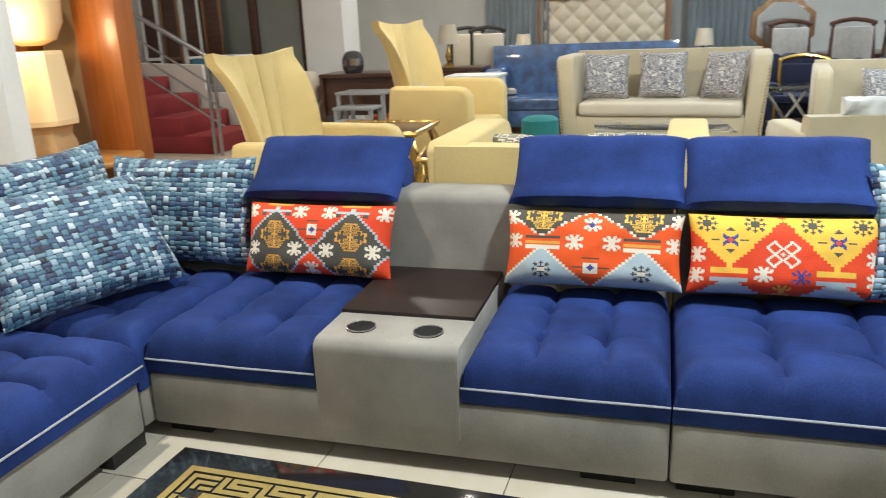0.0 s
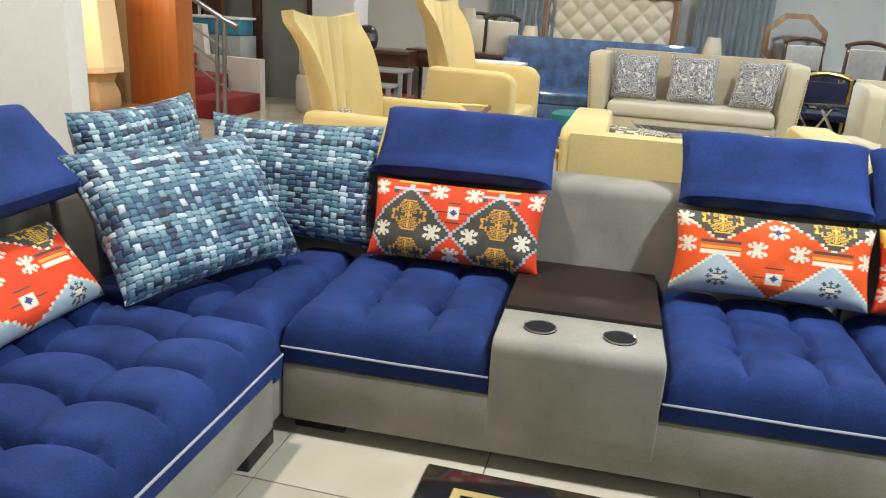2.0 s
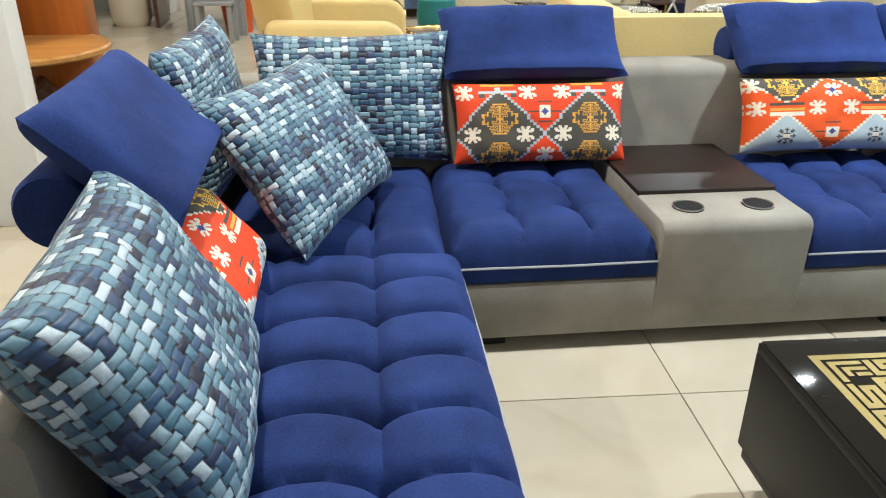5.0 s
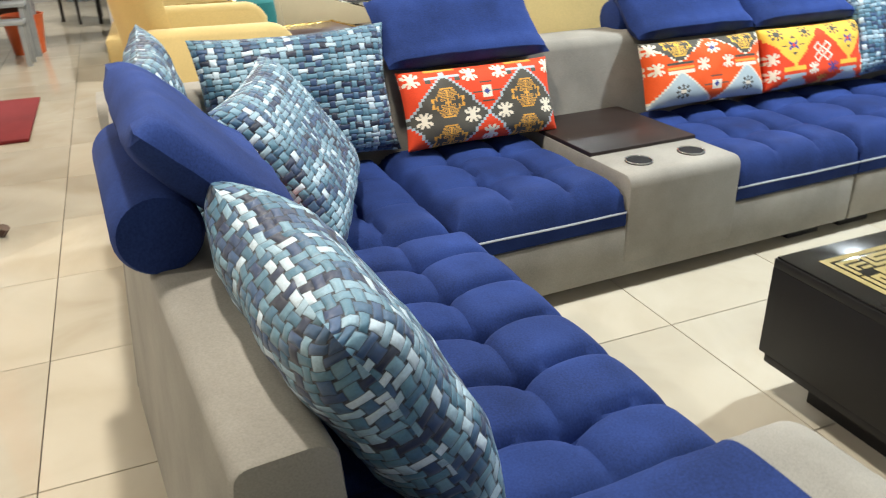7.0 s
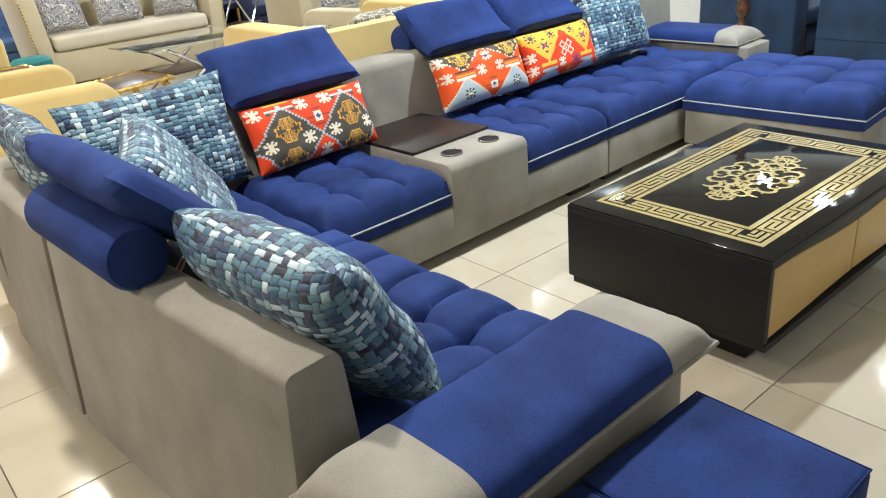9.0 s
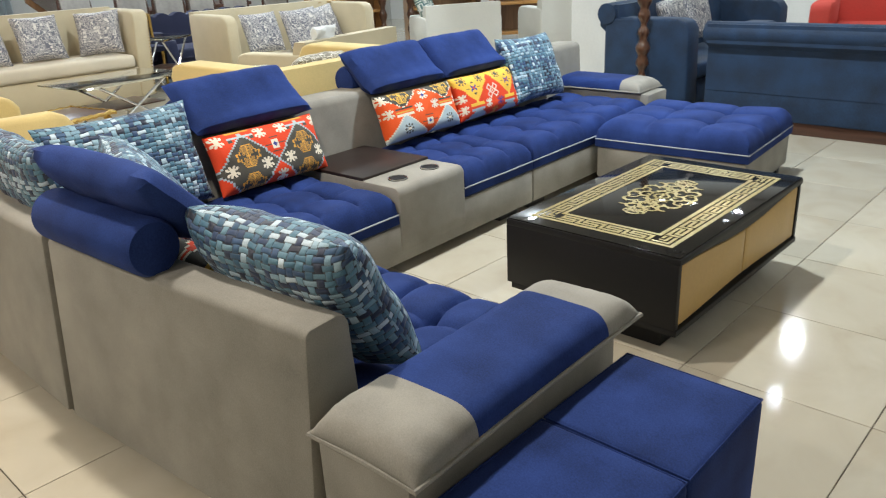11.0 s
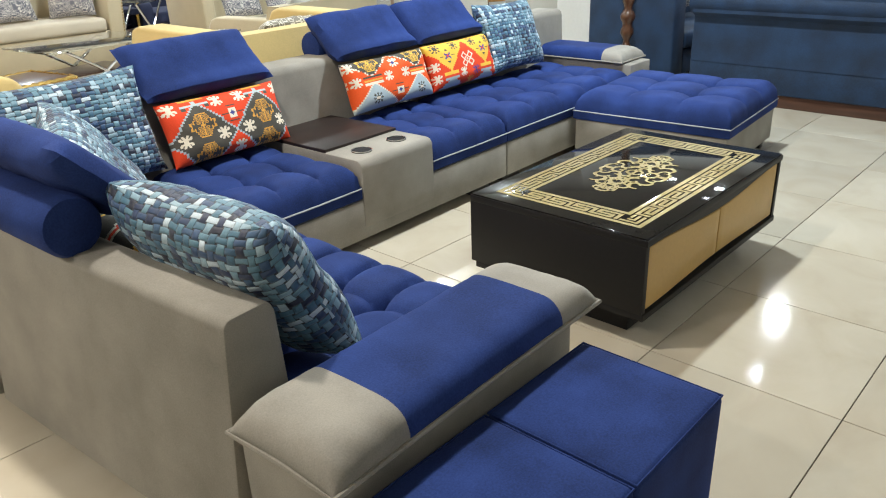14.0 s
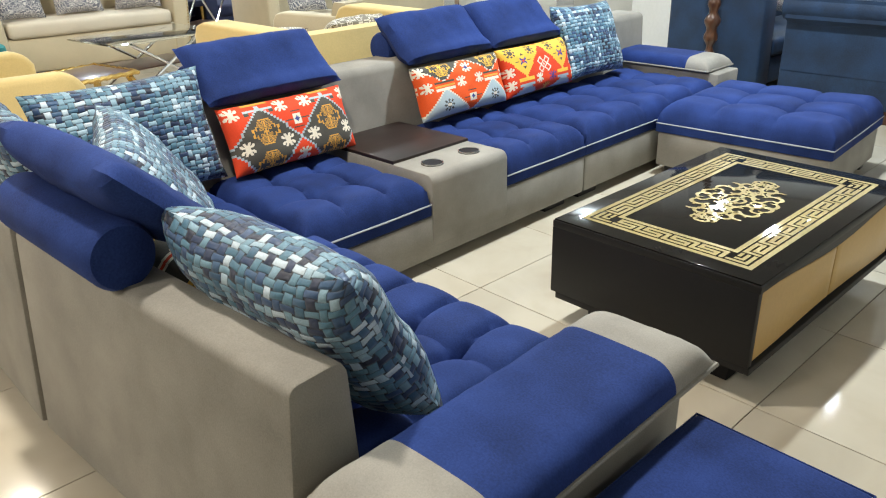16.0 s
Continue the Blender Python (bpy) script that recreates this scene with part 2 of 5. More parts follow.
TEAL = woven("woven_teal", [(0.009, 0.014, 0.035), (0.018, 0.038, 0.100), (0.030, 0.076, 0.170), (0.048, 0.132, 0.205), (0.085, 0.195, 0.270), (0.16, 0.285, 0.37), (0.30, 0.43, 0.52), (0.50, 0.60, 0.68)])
YELLOW = material("yellow_velvet", (0.62, 0.47, 0.20), 0.8, vary=0.07, grain=150, sheen=0.3, blotch=3)
BEIGE = material("beige_velvet", (0.48, 0.41, 0.28), 0.8, vary=0.07, grain=150, sheen=0.3, blotch=3)
BEIGESEAT = material("cream_linen", (0.56, 0.50, 0.40), 0.85, vary=0.06, grain=200)
NAVY = material("navy_velvet", (0.008, 0.012, 0.045), 0.8, vary=0.12, grain=150, sheen=0.3)
PETROL = material("petrol_velvet", (0.005, 0.020, 0.056), 0.75, vary=0.28, grain=120, sheen=0.15, blotch=6, tint=(1.3, 1.3, 1.2))
RED = material("red_velvet", (0.50, 0.045, 0.03), 0.8, vary=0.08, sheen=0.3)
MAROON = material("maroon_carpet", (0.20, 0.018, 0.022), 0.9, vary=0.14, grain=180, bump=0.4)
ORANGEWOOD = wood("orange_wood", (0.29, 0.080, 0.014), (0.40, 0.122, 0.022), 0.3, 5, (1, 1, 14))
HONEY = wood("honey_wood", (0.34, 0.16, 0.045), (0.52, 0.28, 0.09), 0.3, 5, (14, 1, 1))
BROWNWOOD = wood("brown_wood", (0.045, 0.018, 0.011), (0.085, 0.036, 0.022), 0.3, 5, (14, 1, 1))
CARVED = wood("carved_wood", (0.035, 0.012, 0.006), (0.10, 0.04, 0.018), 0.3, 8, (1, 1, 4))
WALNUT = wood("walnut", (0.12, 0.06, 0.028), (0.24, 0.13, 0.06), 0.35, 5, (1, 1, 10))
PLASTER = material("white_paint", (0.72, 0.73, 0.73), 0.7, vary=0.03, grain=40, bump=0.05)
CEILING = material("ceiling_paint", (0.70, 0.69, 0.66), 0.8, vary=0.03, bump=0.03)
GREYWALL = material("grey_paint", (0.42, 0.42, 0.41), 0.75, vary=0.05, bump=0.05)
STEEL = material("brushed_steel", (0.42, 0.42, 0.44), 0.3, metal=1.0, vary=0.05, bump=0.05)
PINKWALL = material("stair_wall_paint", (0.58, 0.54, 0.50), 0.75, vary=0.05, bump=0.05)
SHADE = material("parchment_shade", (0.72, 0.56, 0.30), 0.7, vary=0.14, grain=30, blotch=9)
# faint emission added to brighten the parchment shades, which are not lit
SHADEGLOW = glow("brightened_parchment", (0.80, 0.62, 0.36), 0.06)
CURTAIN = material("silver_curtain", (0.36, 0.42, 0.46), 0.5, vary=0.10, grain=60, sheen=0.3)
CREAMTUFT = material("cream_leatherette", (0.52, 0.46, 0.36), 0.45, vary=0.05, bump=0.05)
PRINT = printed("ikat_print", (0.58, 0.55, 0.52), (0.12, 0.12, 0.15), 26, (0.30, 0.30, 0.33))
LEAFPRINT = printed("leaf_print", (0.66, 0.62, 0.52), (0.16, 0.14, 0.10), 22)
STRIPE = material("grey_stripe", (0.40, 0.38, 0.36), 0.7, vary=0.12, grain=20)
CLEAR = glass("clear_glass")
HELMET = material("black_gloss", (0.012, 0.012, 0.014), 0.12, coat=1.0, bump=0.0)
GREYTABLE = material("grey_lacquer", (0.30, 0.32, 0.33), 0.3, bump=0.0)
BRASS = material("brass", (0.60, 0.40, 0.13), 0.25, metal=1.0, vary=0.1)
ORANGEPOT = material("orange_plastic", (0.70, 0.13, 0.03), 0.4, bump=0.0)
TEALV = material("teal_velvet", (0.01, 0.16, 0.17), 0.8, sheen=0.3)
CARD = material("brown_card", (0.45, 0.30, 0.15), 0.8, vary=0.06)
TILE = tile_material()
GROUT = material("dark_grout", (0.13, 0.11, 0.09), 0.9)

# kilim yarns
KR = material("kilim_red", (0.78, 0.058, 0.011), 0.8, vary=0.10, grain=240, bump=0.3)
KO = material("kilim_orange", (0.86, 0.095, 0.009), 0.8, vary=0.10, grain=240, bump=0.3)
KG = material("kilim_grey", (0.075, 0.068, 0.055), 0.8, vary=0.10, grain=240, bump=0.3)
KA = material("kilim_amber", (0.76, 0.38, 0.06), 0.8, vary=0.10, grain=240, bump=0.3)
KW = material("kilim_white", (0.80, 0.72, 0.58), 0.8, vary=0.08, grain=240, bump=0.3)
KY = material("kilim_yellow", (0.90, 0.50, 0.06), 0.8, vary=0.08, grain=240, bump=0.3)
KB = material("kilim_pale_blue", (0.42, 0.50, 0.54), 0.8, vary=0.08, grain=240, bump=0.3)
KN = material("kilim_indigo", (0.05, 0.06, 0.26), 0.8, vary=0.08, grain=240, bump=0.3)
KILIM = [KR, KO, KG, KA, KW, KY, KB, KN]

# ---- building helpers ----


def mesh_of(bm, mats, smooth=True, angle=40):
    me = bpy.data.meshes.new("mesh")
    bm.to_mesh(me)
    bm.free()
    for m in mats if isinstance(mats, list) else [mats]:
        me.materials.append(m)
    if smooth:
        me.polygons.foreach_set("use_smooth", [True] * len(me.polygons))
        me.set_sharp_from_angle(angle=radians(angle))
    return me


def part(name, bm, mats, parent, label="", m=None, smooth=True, angle=40):
    ob = new(name, mesh_of(bm, mats, smooth, angle))
    ob.parent = parent
    if m is not None:
        ob.matrix_basis = m
    if label:
        tagged(ob, label)
    return ob


def thing(name, m, label, category, group=""):
    ob = new(name)
    ob.empty_display_size = 0.1
    ob.matrix_basis = m
    return tagged(ob, label, category, group)


def solo(name, bm, mats, m, label, category, group="", kind="", smooth=True, angle=40):
    ob = new(name, mesh_of(bm, mats, smooth, angle))
    ob.matrix_basis = m
    return tagged(ob, label, category, group, kind)


def box(x0, x1, y0, y1, z0, z1, r=0.0, seg=2, bm=None):
    """A box with rounded edges."""
    bm2 = bmesh.new()
    bmesh.ops.create_cube(bm2, size=1)
    for v in bm2.verts:
        v.co = Vector(((x0 + x1) / 2 + v.co.x * (x1 - x0), (y0 + y1) / 2 + v.co.y * (y1 - y0), (z0 + z1) / 2 + v.co.z * (z1 - z0)))
    if r:
        bmesh.ops.bevel(bm2, geom=bm2.edges[:], offset=r, segments=seg, profile=0.5, affect="EDGES", clamp_overlap=True)
    if bm is None:
        return bm2
    tmp = bpy.data.meshes.new("tmp")
    bm2.to_mesh(tmp)
    bm2.free()
    bm.from_mesh(tmp)
    bpy.data.meshes.remove(tmp)
    return bm


def lathe(profile, n=24, bm=None):
    """Turn (radius, z) pairs about z."""
    bm = bm or bmesh.new()
    rings = []
    for r, z in profile:
        rings.append([bm.verts.new((max(r, 1e-4) * math.cos(2 * math.pi * k / n), max(r, 1e-4) * math.sin(2 * math.pi * k / n), z)) for k in range(n)])
    for a, b in zip(rings, rings[1:]):
        for k in range(n):
            bm.faces.new((a[k], a[(k + 1) % n], b[(k + 1) % n], b[k]))
    bm.faces.new(rings[0][::-1])
    bm.faces.new(rings[-1])
    return bm


def tube(points, r, n=8, bm=None, closed=False, flat=1.0):
    """A tube along points."""
    bm = bm or bmesh.new()
    pts = [Vector(p) for p in points]
    rings = []
    last = len(pts) - 1
    for i, p in enumerate(pts):
        d = pts[min(i + 1, last)] - pts[max(i - 1, 0)]
        if closed:
            d = pts[(i + 1) % len(pts)] - pts[i - 1]
        d.normalize()
        up = Vector((0, 0, 1)) if abs(d.z) < 0.9 else Vector((1, 0, 0))
        a = d.cross(up).normalized()
        b = a.cross(d)
        rr = r[i] if isinstance(r, (list, tuple)) else r
        rings.append([bm.verts.new(p + a * rr * math.cos(2 * math.pi * k / n) + b * rr * flat * math.sin(2 * math.pi * k / n)) for k in range(n)])
    pairs = list(zip(rings, rings[1:])) + ([(rings[-1], rings[0])] if closed else [])
    for a, b in pairs:
        for k in range(n):
            bm.faces.new((a[k], a[(k + 1) % n], b[(k + 1) % n], b[k]))
    if not closed:
        bm.faces.new(rings[0][::-1])
        bm.faces.new(rings[-1])
    return bm


def prism(outline, axis, a, b, r=0.0):
    """Extrude a closed outline of pairs along an axis ('x': pairs are y, z; 'y': x, z; 'z': x, y)."""
    bm = bmesh.new()

    def at(p, s):
        return {"x": (s, p[0], p[1]), "y": (p[0], s, p[1]), "z": (p[0], p[1], s)}[axis]
    va = [bm.verts.new(at(p, a)) for p in outline]
    vb = [bm.verts.new(at(p, b)) for p in outline]
    n = len(outline)
    for k in range(n):
        bm.faces.new((va[k], va[(k + 1) % n], vb[(k + 1) % n], vb[k]))
    bm.faces.new(va[::-1])
    bm.faces.new(vb)
    bmesh.ops.recalc_face_normals(bm, faces=bm.faces[:])
    if r:
        bmesh.ops.bevel(bm, geom=[e for e in bm.edges if e.calc_face_angle(0) > 0.6], offset=r, segments=2, profile=0.5, affect="EDGES", clamp_overlap=True)
    return bm


def cushion(w, h, t, nu=28, nv=20, pinch=0.05, full=0.5, seed=0, pattern=None, wrinkle=0.004, edge=4):
    """A stuffed cushion: x across, y up, front towards +z. pattern(i, j) gives the yarn of a cell of the front."""
    bm = bmesh.new()
    uvl = bm.loops.layers.uv.new("UVMap")
    off = Vector((seed * 7.3, seed * 3.1, 0))
    sides = []
    for s in (1, -1):
        rows = []
        for j in range(nv + 1):
            row = []
            for i in range(nu + 1):
                if s < 0 and (i in (0, nu) or j in (0, nv)):
                    row.append(sides[0][j][i])
                    continue
                u, v = 2 * i / nu - 1, 2 * j / nv - 1
                x = u * w / 2 * (1 - pinch * (1 - v * v) * abs(u) ** 3)
                y = v * h / 2 * (1 - pinch * (1 - u * u) * abs(v) ** 3)
                z = s * t / 2 * ((1 - abs(u) ** edge) * (1 - abs(v) ** edge)) ** full
                k = noise.noise(Vector((x * 9, y * 9, s)) + off) + 0.5 * noise.noise(Vector((x * 22, y * 22, s)) + off)
                z += wrinkle * k * (1 - u * u * v * v)
                row.append(bm.verts.new((x, y, z)))
            rows.append(row)
        sides.append(rows)
        au = [[0.0] * (nu + 1) for _ in range(nv + 1)]
        av = [[0.0] * (nu + 1) for _ in range(nv + 1)]
        for j in range(nv + 1):
            for i in range(1, nu + 1):
                au[j][i] = au[j][i - 1] + (rows[j][i].co - rows[j][i - 1].co).length
        for i in range(nu + 1):
            for j in range(1, nv + 1):
                av[j][i] = av[j - 1][i] + (rows[j][i].co - rows[j - 1][i].co).length
        for j in range(nv):
            for i in range(nu):
                q = (rows[j][i], rows[j][i + 1], rows[j + 1][i + 1], rows[j + 1][i])
                f = bm.faces.new(q if s > 0 else q[::-1])
                if pattern:
                    f.material_index = pattern(i if s > 0 else nu - 1 - i, j)
                ij = ((i, j), (i + 1, j), (i + 1, j + 1), (i, j + 1))
                for lp, (a, c) in zip(f.loops, ij if s > 0 else ij[::-1]):
                    lp[uvl].uv = (au[c][a] - au[c][nu // 2] + (3 if s < 0 else 0), av[c][a] - av[nv // 2][a])
    return bm


def tufted(w, d, z0, z1, nx, ny, seed=0, edge=0.07, depth=0.060, res=0.011, round_front=0.08):
    """A buttoned seat pad from (0, 0) to (w, d): rounded rim, grooves between nx by ny squares, deeper at the buttons."""
    bm = bmesh.new()
    iu, iv = max(8, int(w / res)), max(8, int(d / res))
    grid = []
    h = z1 - z0
    for j in range(iv + 1):
        row = []
        for i in range(iu + 1):
            x, y = w * i / iu, d * j / iv
            e = min(x, w - x, d - y) / edge
            e2 = y / round_front
            k = 1.0
            for q in (e, e2):
                if q < 1:
                    k = min(k, math.sqrt(max(0, 1 - (1 - q) ** 2)))
            gy = abs(math.sin(math.pi * y / d * ny))
            xs = x - 0.016 * gy * min(1.0, min(x, w - x) / 0.10)
            gx = abs(math.sin(math.pi * xs / w * nx))
            fx, fy = 1 - math.exp(-gx * 5.0), 1 - math.exp(-gy * 4.0)
            g = (1 - fx) * (0.50 + 0.70 * (1 - fy)) + 0.22 * (1 - fy) + 0.25 * (1 - gx) * (1 - gy)
            edge_fade = min(1.0, max(0.0, min(x, w - x, y * 0.8, d - y) / 0.06))
            z = z0 + h * k - depth * g * edge_fade * (0.35 + 0.65 * k)
            z += 0.006 * noise.noise(Vector((x * 6 + seed * 5, y * 6, seed)))
            row.append(bm.verts.new((x, y, z)))
        grid.append(row)
    for j in range(iv):
        for i in range(iu):
            bm.faces.new((grid[j][i], grid[j][i + 1], grid[j + 1][i + 1], grid[j + 1][i]))
    rim = grid[0][:] + [r[-1] for r in grid[1:]] + grid[-1][-2::-1] + [r[0] for r in grid[-2:0:-1]]
    low = [bm.verts.new((v.co.x, v.co.y, z0 - 0.05)) for v in rim]
    n = len(rim)
    for k in range(n):
        bm.faces.new((rim[k], low[k], low[(k + 1) % n], rim[(k + 1) % n]))
    bm.faces.new(low[::-1])
    return bm


def lean(x, y, z, tilt, turn=0, roll=0):
    """A cushion's pose: centre, degrees that it leans back, the way it faces (0: towards -y, 90: +x), roll in its own plane."""
    return pose(x, y, z, 90 - tilt, 0, turn) @ pose(0, 0, 0, 0, 0, roll)


# kilim patterns, woven in steps
HALF = (".....###.....###.....", ".....###.....###.....", "......###...###......", "###...###...###...###", "###....###.###....###", "####...###.###...####", ".######.#####.######.", "..#####.#####.#####..", "........#####........", ".......#######.......")
HOOK = HALF + (".......###.###.......",) + HALF[::-1]
SNOW = ("......#......", "..#..###..#..", ".###..#..###.", "..##..#..##..", "....#####....", ".#..#####..#.", "#############", ".#..#####..#.", "....#####....", "..##..#..##..", ".###..#..###.", "..#..###..#..", "......#......")
STAR = ("....##.......##....", "...###.......###...", "..##.##.....##.##..", ".##...##...##...##.", "##.....##.##.....##", "##......###......##", ".##....##.##....##.", "..##..##...##..##..", "...####..#..####...", "....##..###..##....", "...####..#..####...", "..##..##...##..##..", ".##....##.##....##.", "##......###......##", "##.....##.##.....##", ".##...##...##...##.", "..##.##.....##.##..", "...###.......###...", "....##.......##....")
AMBQ = ("#####...............#...", "#####...............##..", "##..#...............###.", "##..#..####.........####", "##..####..#....##...####", "##........#....##...####", "###########....####.####", "...............##.######", "##########.....##.......", "##......##.....##.......", "##.####.#########.......", "##.#..#.................", "##.#..########..........", "##.#.........#..........", "##.###########..........", "##......................", "##.#########............", "##.#.......#............", "####...#####............", "......##................", "##########..............", "##########..............")
AMB = tuple(line[::-1] + line[1:] for line in AMBQ[::-1] + AMBQ[1:])
GLASSM = ("#.......#", "##.....##", "####.####", ".#######.", "..#####..", ".#######.", "####.####", "##.....##", "#.......#")


def kilim(kind, nu=112, nv=58, fine=2):
    """Yarn of each cell: 0 red, 1 orange, 2 grey, 3 amber, 4 white, 5 yellow, 6 pale blue, 7 indigo."""
    ground = {"grey": 0, "pale": 1, "red": 0, "yellow": 0}[kind]
    grid = [[ground] * (nu * fine) for _ in range(nv * fine)]

    def stamp(motif, cx, cy, colour, k=2, bold=0):
        """A motif about a place of the coarse grid, each of its cells k fine cells wide."""
        x0, y0 = cx * fine + fine // 2 - len(motif[0]) * k // 2, cy * fine + fine // 2 - len(motif) * k // 2
        for a, line in enumerate(motif):
            for b, ch in enumerate(line):
                if ch == "#":
                    bar_fine(x0 + b * k, x0 + b * k + k + bold, y0 + a * k, y0 + a * k + k + bold, colour)

    def bar_fine(x0, x1, y0, y1, colour):
        for j in range(max(0, y0), min(nv * fine, y1)):
            for i in range(max(0, x0), min(nu * fine, x1)):
                grid[j][i] = colour

    def bar(x0, x1, y0, y1, colour):
        bar_fine(x0 * fine, x1 * fine, y0 * fine, y1 * fine, colour)

    def diamond(cx, cy, rx, ry, fill, line):
        for j in range(nv * fine):
            for i in range(nu * fine):
                dd = (abs(i / fine - cx) // 2 * 2) / rx + (abs(j / fine - cy) // 2 * 2) / ry
                if dd < 1:
                    grid[j][i] = fill
                elif dd < 1.07:
                    grid[j][i] = line
    if kind == "grey":
        for cx in (27, 85):
            diamond(cx, 20, 27, 30, 2, 6)
            for dx in (-19, 18):
                stamp(HOOK, cx + dx * 9 // 10, 19, 4, 1, 1)
            stamp(AMB, cx, 30, 3, 1)
            stamp(AMB, cx, 3, 3, 1)
            bar(cx - 12, cx + 12, 49, 51, 6)
            bar(cx - 12, cx - 8, 46, 49, 2)
            bar(cx + 8, cx + 12, 46, 49, 2)
            bar(cx - 10, cx + 11, 55, 58, 3)
        for cx in (5, 45, 67, 107):
            stamp(HOOK, cx, 49, 4, 1, 1)
        bar(53, 60, 31, 40, 4)
        stamp(("..#..", ".###.", "#####", ".###.", "..#.."), 56, 35, 7)
        bar(46, 53, 35, 36, 2)
        bar(60, 67, 35, 36, 2)
        bar(52, 61, 42, 43, 2)
        bar(52, 61, 28, 29, 2)
        stamp(HOOK, 56, 4, 4, 1, 1)
    elif kind in ("pale", "red"):
        for cx in (25, 87):
            diamond(cx, 58, 27, 20, 2, 4)
            stamp(AMB, cx, 52, 5, 1)
            diamond(cx, 0, 27, 27 if kind == "pale" else 15, 6, 4)
            stamp(SNOW, cx, 11 if kind == "pale" else 6, 2)
            bar(cx - 2, cx + 3, 10 if kind == "pale" else 5, 13 if kind == "pale" else 8, 4)
            bar(cx - 11, cx + 12, 35, 37, 2)
            bar(cx - 11, cx + 12, 31, 33, 3)
            bar(cx - 11, cx + 12, 27, 30, 4)
        stamp(HOOK, 56, 46, 4, 1, 1)
        stamp(("..#..", ".###.", "#####", ".###.", "..#.."), 56, 46, 7)
        for cx in (45, 68, 5, 107):
            stamp(HOOK, cx, 32, 4, 1, 1)
        bar(52, 61, 10, 18, 4)
        stamp(("..#..", ".###.", "#####", ".###.", "..#.."), 56, 14, 7)
        bar(45, 52, 14, 15, 2)
        bar(61, 68, 14, 15, 2)
        bar(51, 62, 21, 22, 2)
        for cx in (3, 109):
            stamp(HOOK, cx, 50, 4, 1, 1)
    else:
        for cx in (24, 84):
            diamond(cx, 54, 27, 32, 5, 5)
            for dx in (-14, 14):
                stamp(SNOW, cx + dx, 50, 2)
            stamp(GLASSM, cx, 38, 7)
            stamp((".#.", "###", "###", ".#."), cx, 38, 0)
            bar(cx - 11, cx - 6, 38, 39, 2)
            bar(cx + 6, cx + 11, 38, 39, 2)
            stamp(("#####", ".###.", "..#.."), cx, 46, 2)
            stamp(("..#..", ".###.", "#####"), cx, 30, 2)
            bar(cx - 11, cx + 11, 15, 19, 5)
            bar(cx - 11, cx + 11, 9, 12, 6)
            diamond(cx, 0, 15, 10, 6, 6)
        stamp(STAR, 54, 29, 4)
        stamp(HOOK, 43, 14, 4, 1, 1)
        stamp(HOOK, 64, 13, 7, 1)
        stamp(HOOK, 54, 2, 3, 1)
        for cx in (106, 3):
            stamp(HOOK, cx, 12, 4, 1, 1)
            stamp(HOOK, cx, 27, 4, 1, 1)
    return lambda i, j: grid[min(j, nv * fine - 1)][min(i, nu * fine - 1)]


# ---- structure ----
X0, X1, Y0, Y1 = -7.0, 9.0, -4.5, 12.2
JX, JY, TS = -0.164, 0.572, 0.6
solo("wall_north", box(X0 - 0.2, X1 + 0.2, Y1, Y1 + 0.2, 0, CEIL), GREYWALL, pose(0, 0, 0), "grey painted back wall of the showroom", "wall", kind="structure", smooth=False)
solo("wall_south", box(X0 - 0.2, X1 + 0.2, Y0 - 0.2, Y0, 0, CEIL), PLASTER, pose(0, 0, 0), "white painted wall behind the walk", "wall", kind="structure", smooth=False)
solo("wall_west", box(X0 - 0.2, X0, Y0, Y1, 0, CEIL), GREYWALL, pose(0, 0, 0), "grey painted side wall by the stairs", "wall", kind="structure", smooth=False)
solo("wall_east", box(X1, X1 + 0.2, Y0, Y1, 0, CEIL), PLASTER, pose(0, 0, 0), "white painted side wall", "wall", kind="structure", smooth=False)
solo("ceiling", box(X0 - 0.2, X1 + 0.2, Y0 - 0.2, Y1 + 0.2, CEIL, CEIL + 0.2), CEILING, pose(0, 0, 0), "off-white flat showroom ceiling", "ceiling", kind="structure", smooth=False)
floor = solo("floor", box(X0, X1, Y0, Y1, -0.2, -0.006), GROUT, pose(0, 0, 0), "polished cream floor tiles with thin dark joints", "floor", kind="structure", smooth=False)
ob = solo("column", box(3.85, 4.5, 3.6, 4.11, 0, CEIL, 0.01), PLASTER, pose(0, 0, 0), "white painted square column", "column", kind="structure")
# added out of view to give the table top a pale surface to mirror
solo("reflected_beam", box(3.87, 4.48, 4.112, Y1 - 0.002, 2.15, CEIL - 0.002, 0.01), PLASTER, pose(0, 0, 0), "unseen white beam added for the table top to reflect", "beam", kind="structure")

# ---- sectional sofa ----
ZS, ZK = 0.285, 0.235      # seat seam, bottom of the seat's skirt
GROUP = "modules of the blue and grey sectional sofa"


def leg(parent, x, y, w=0.16, d=0.06, h=0.052):
    return part("leg", box(x - w / 2, x + w / 2, y - d / 2, y + d / 2, 0, h, 0.004), DARKLEG, parent, "black plastic block foot")


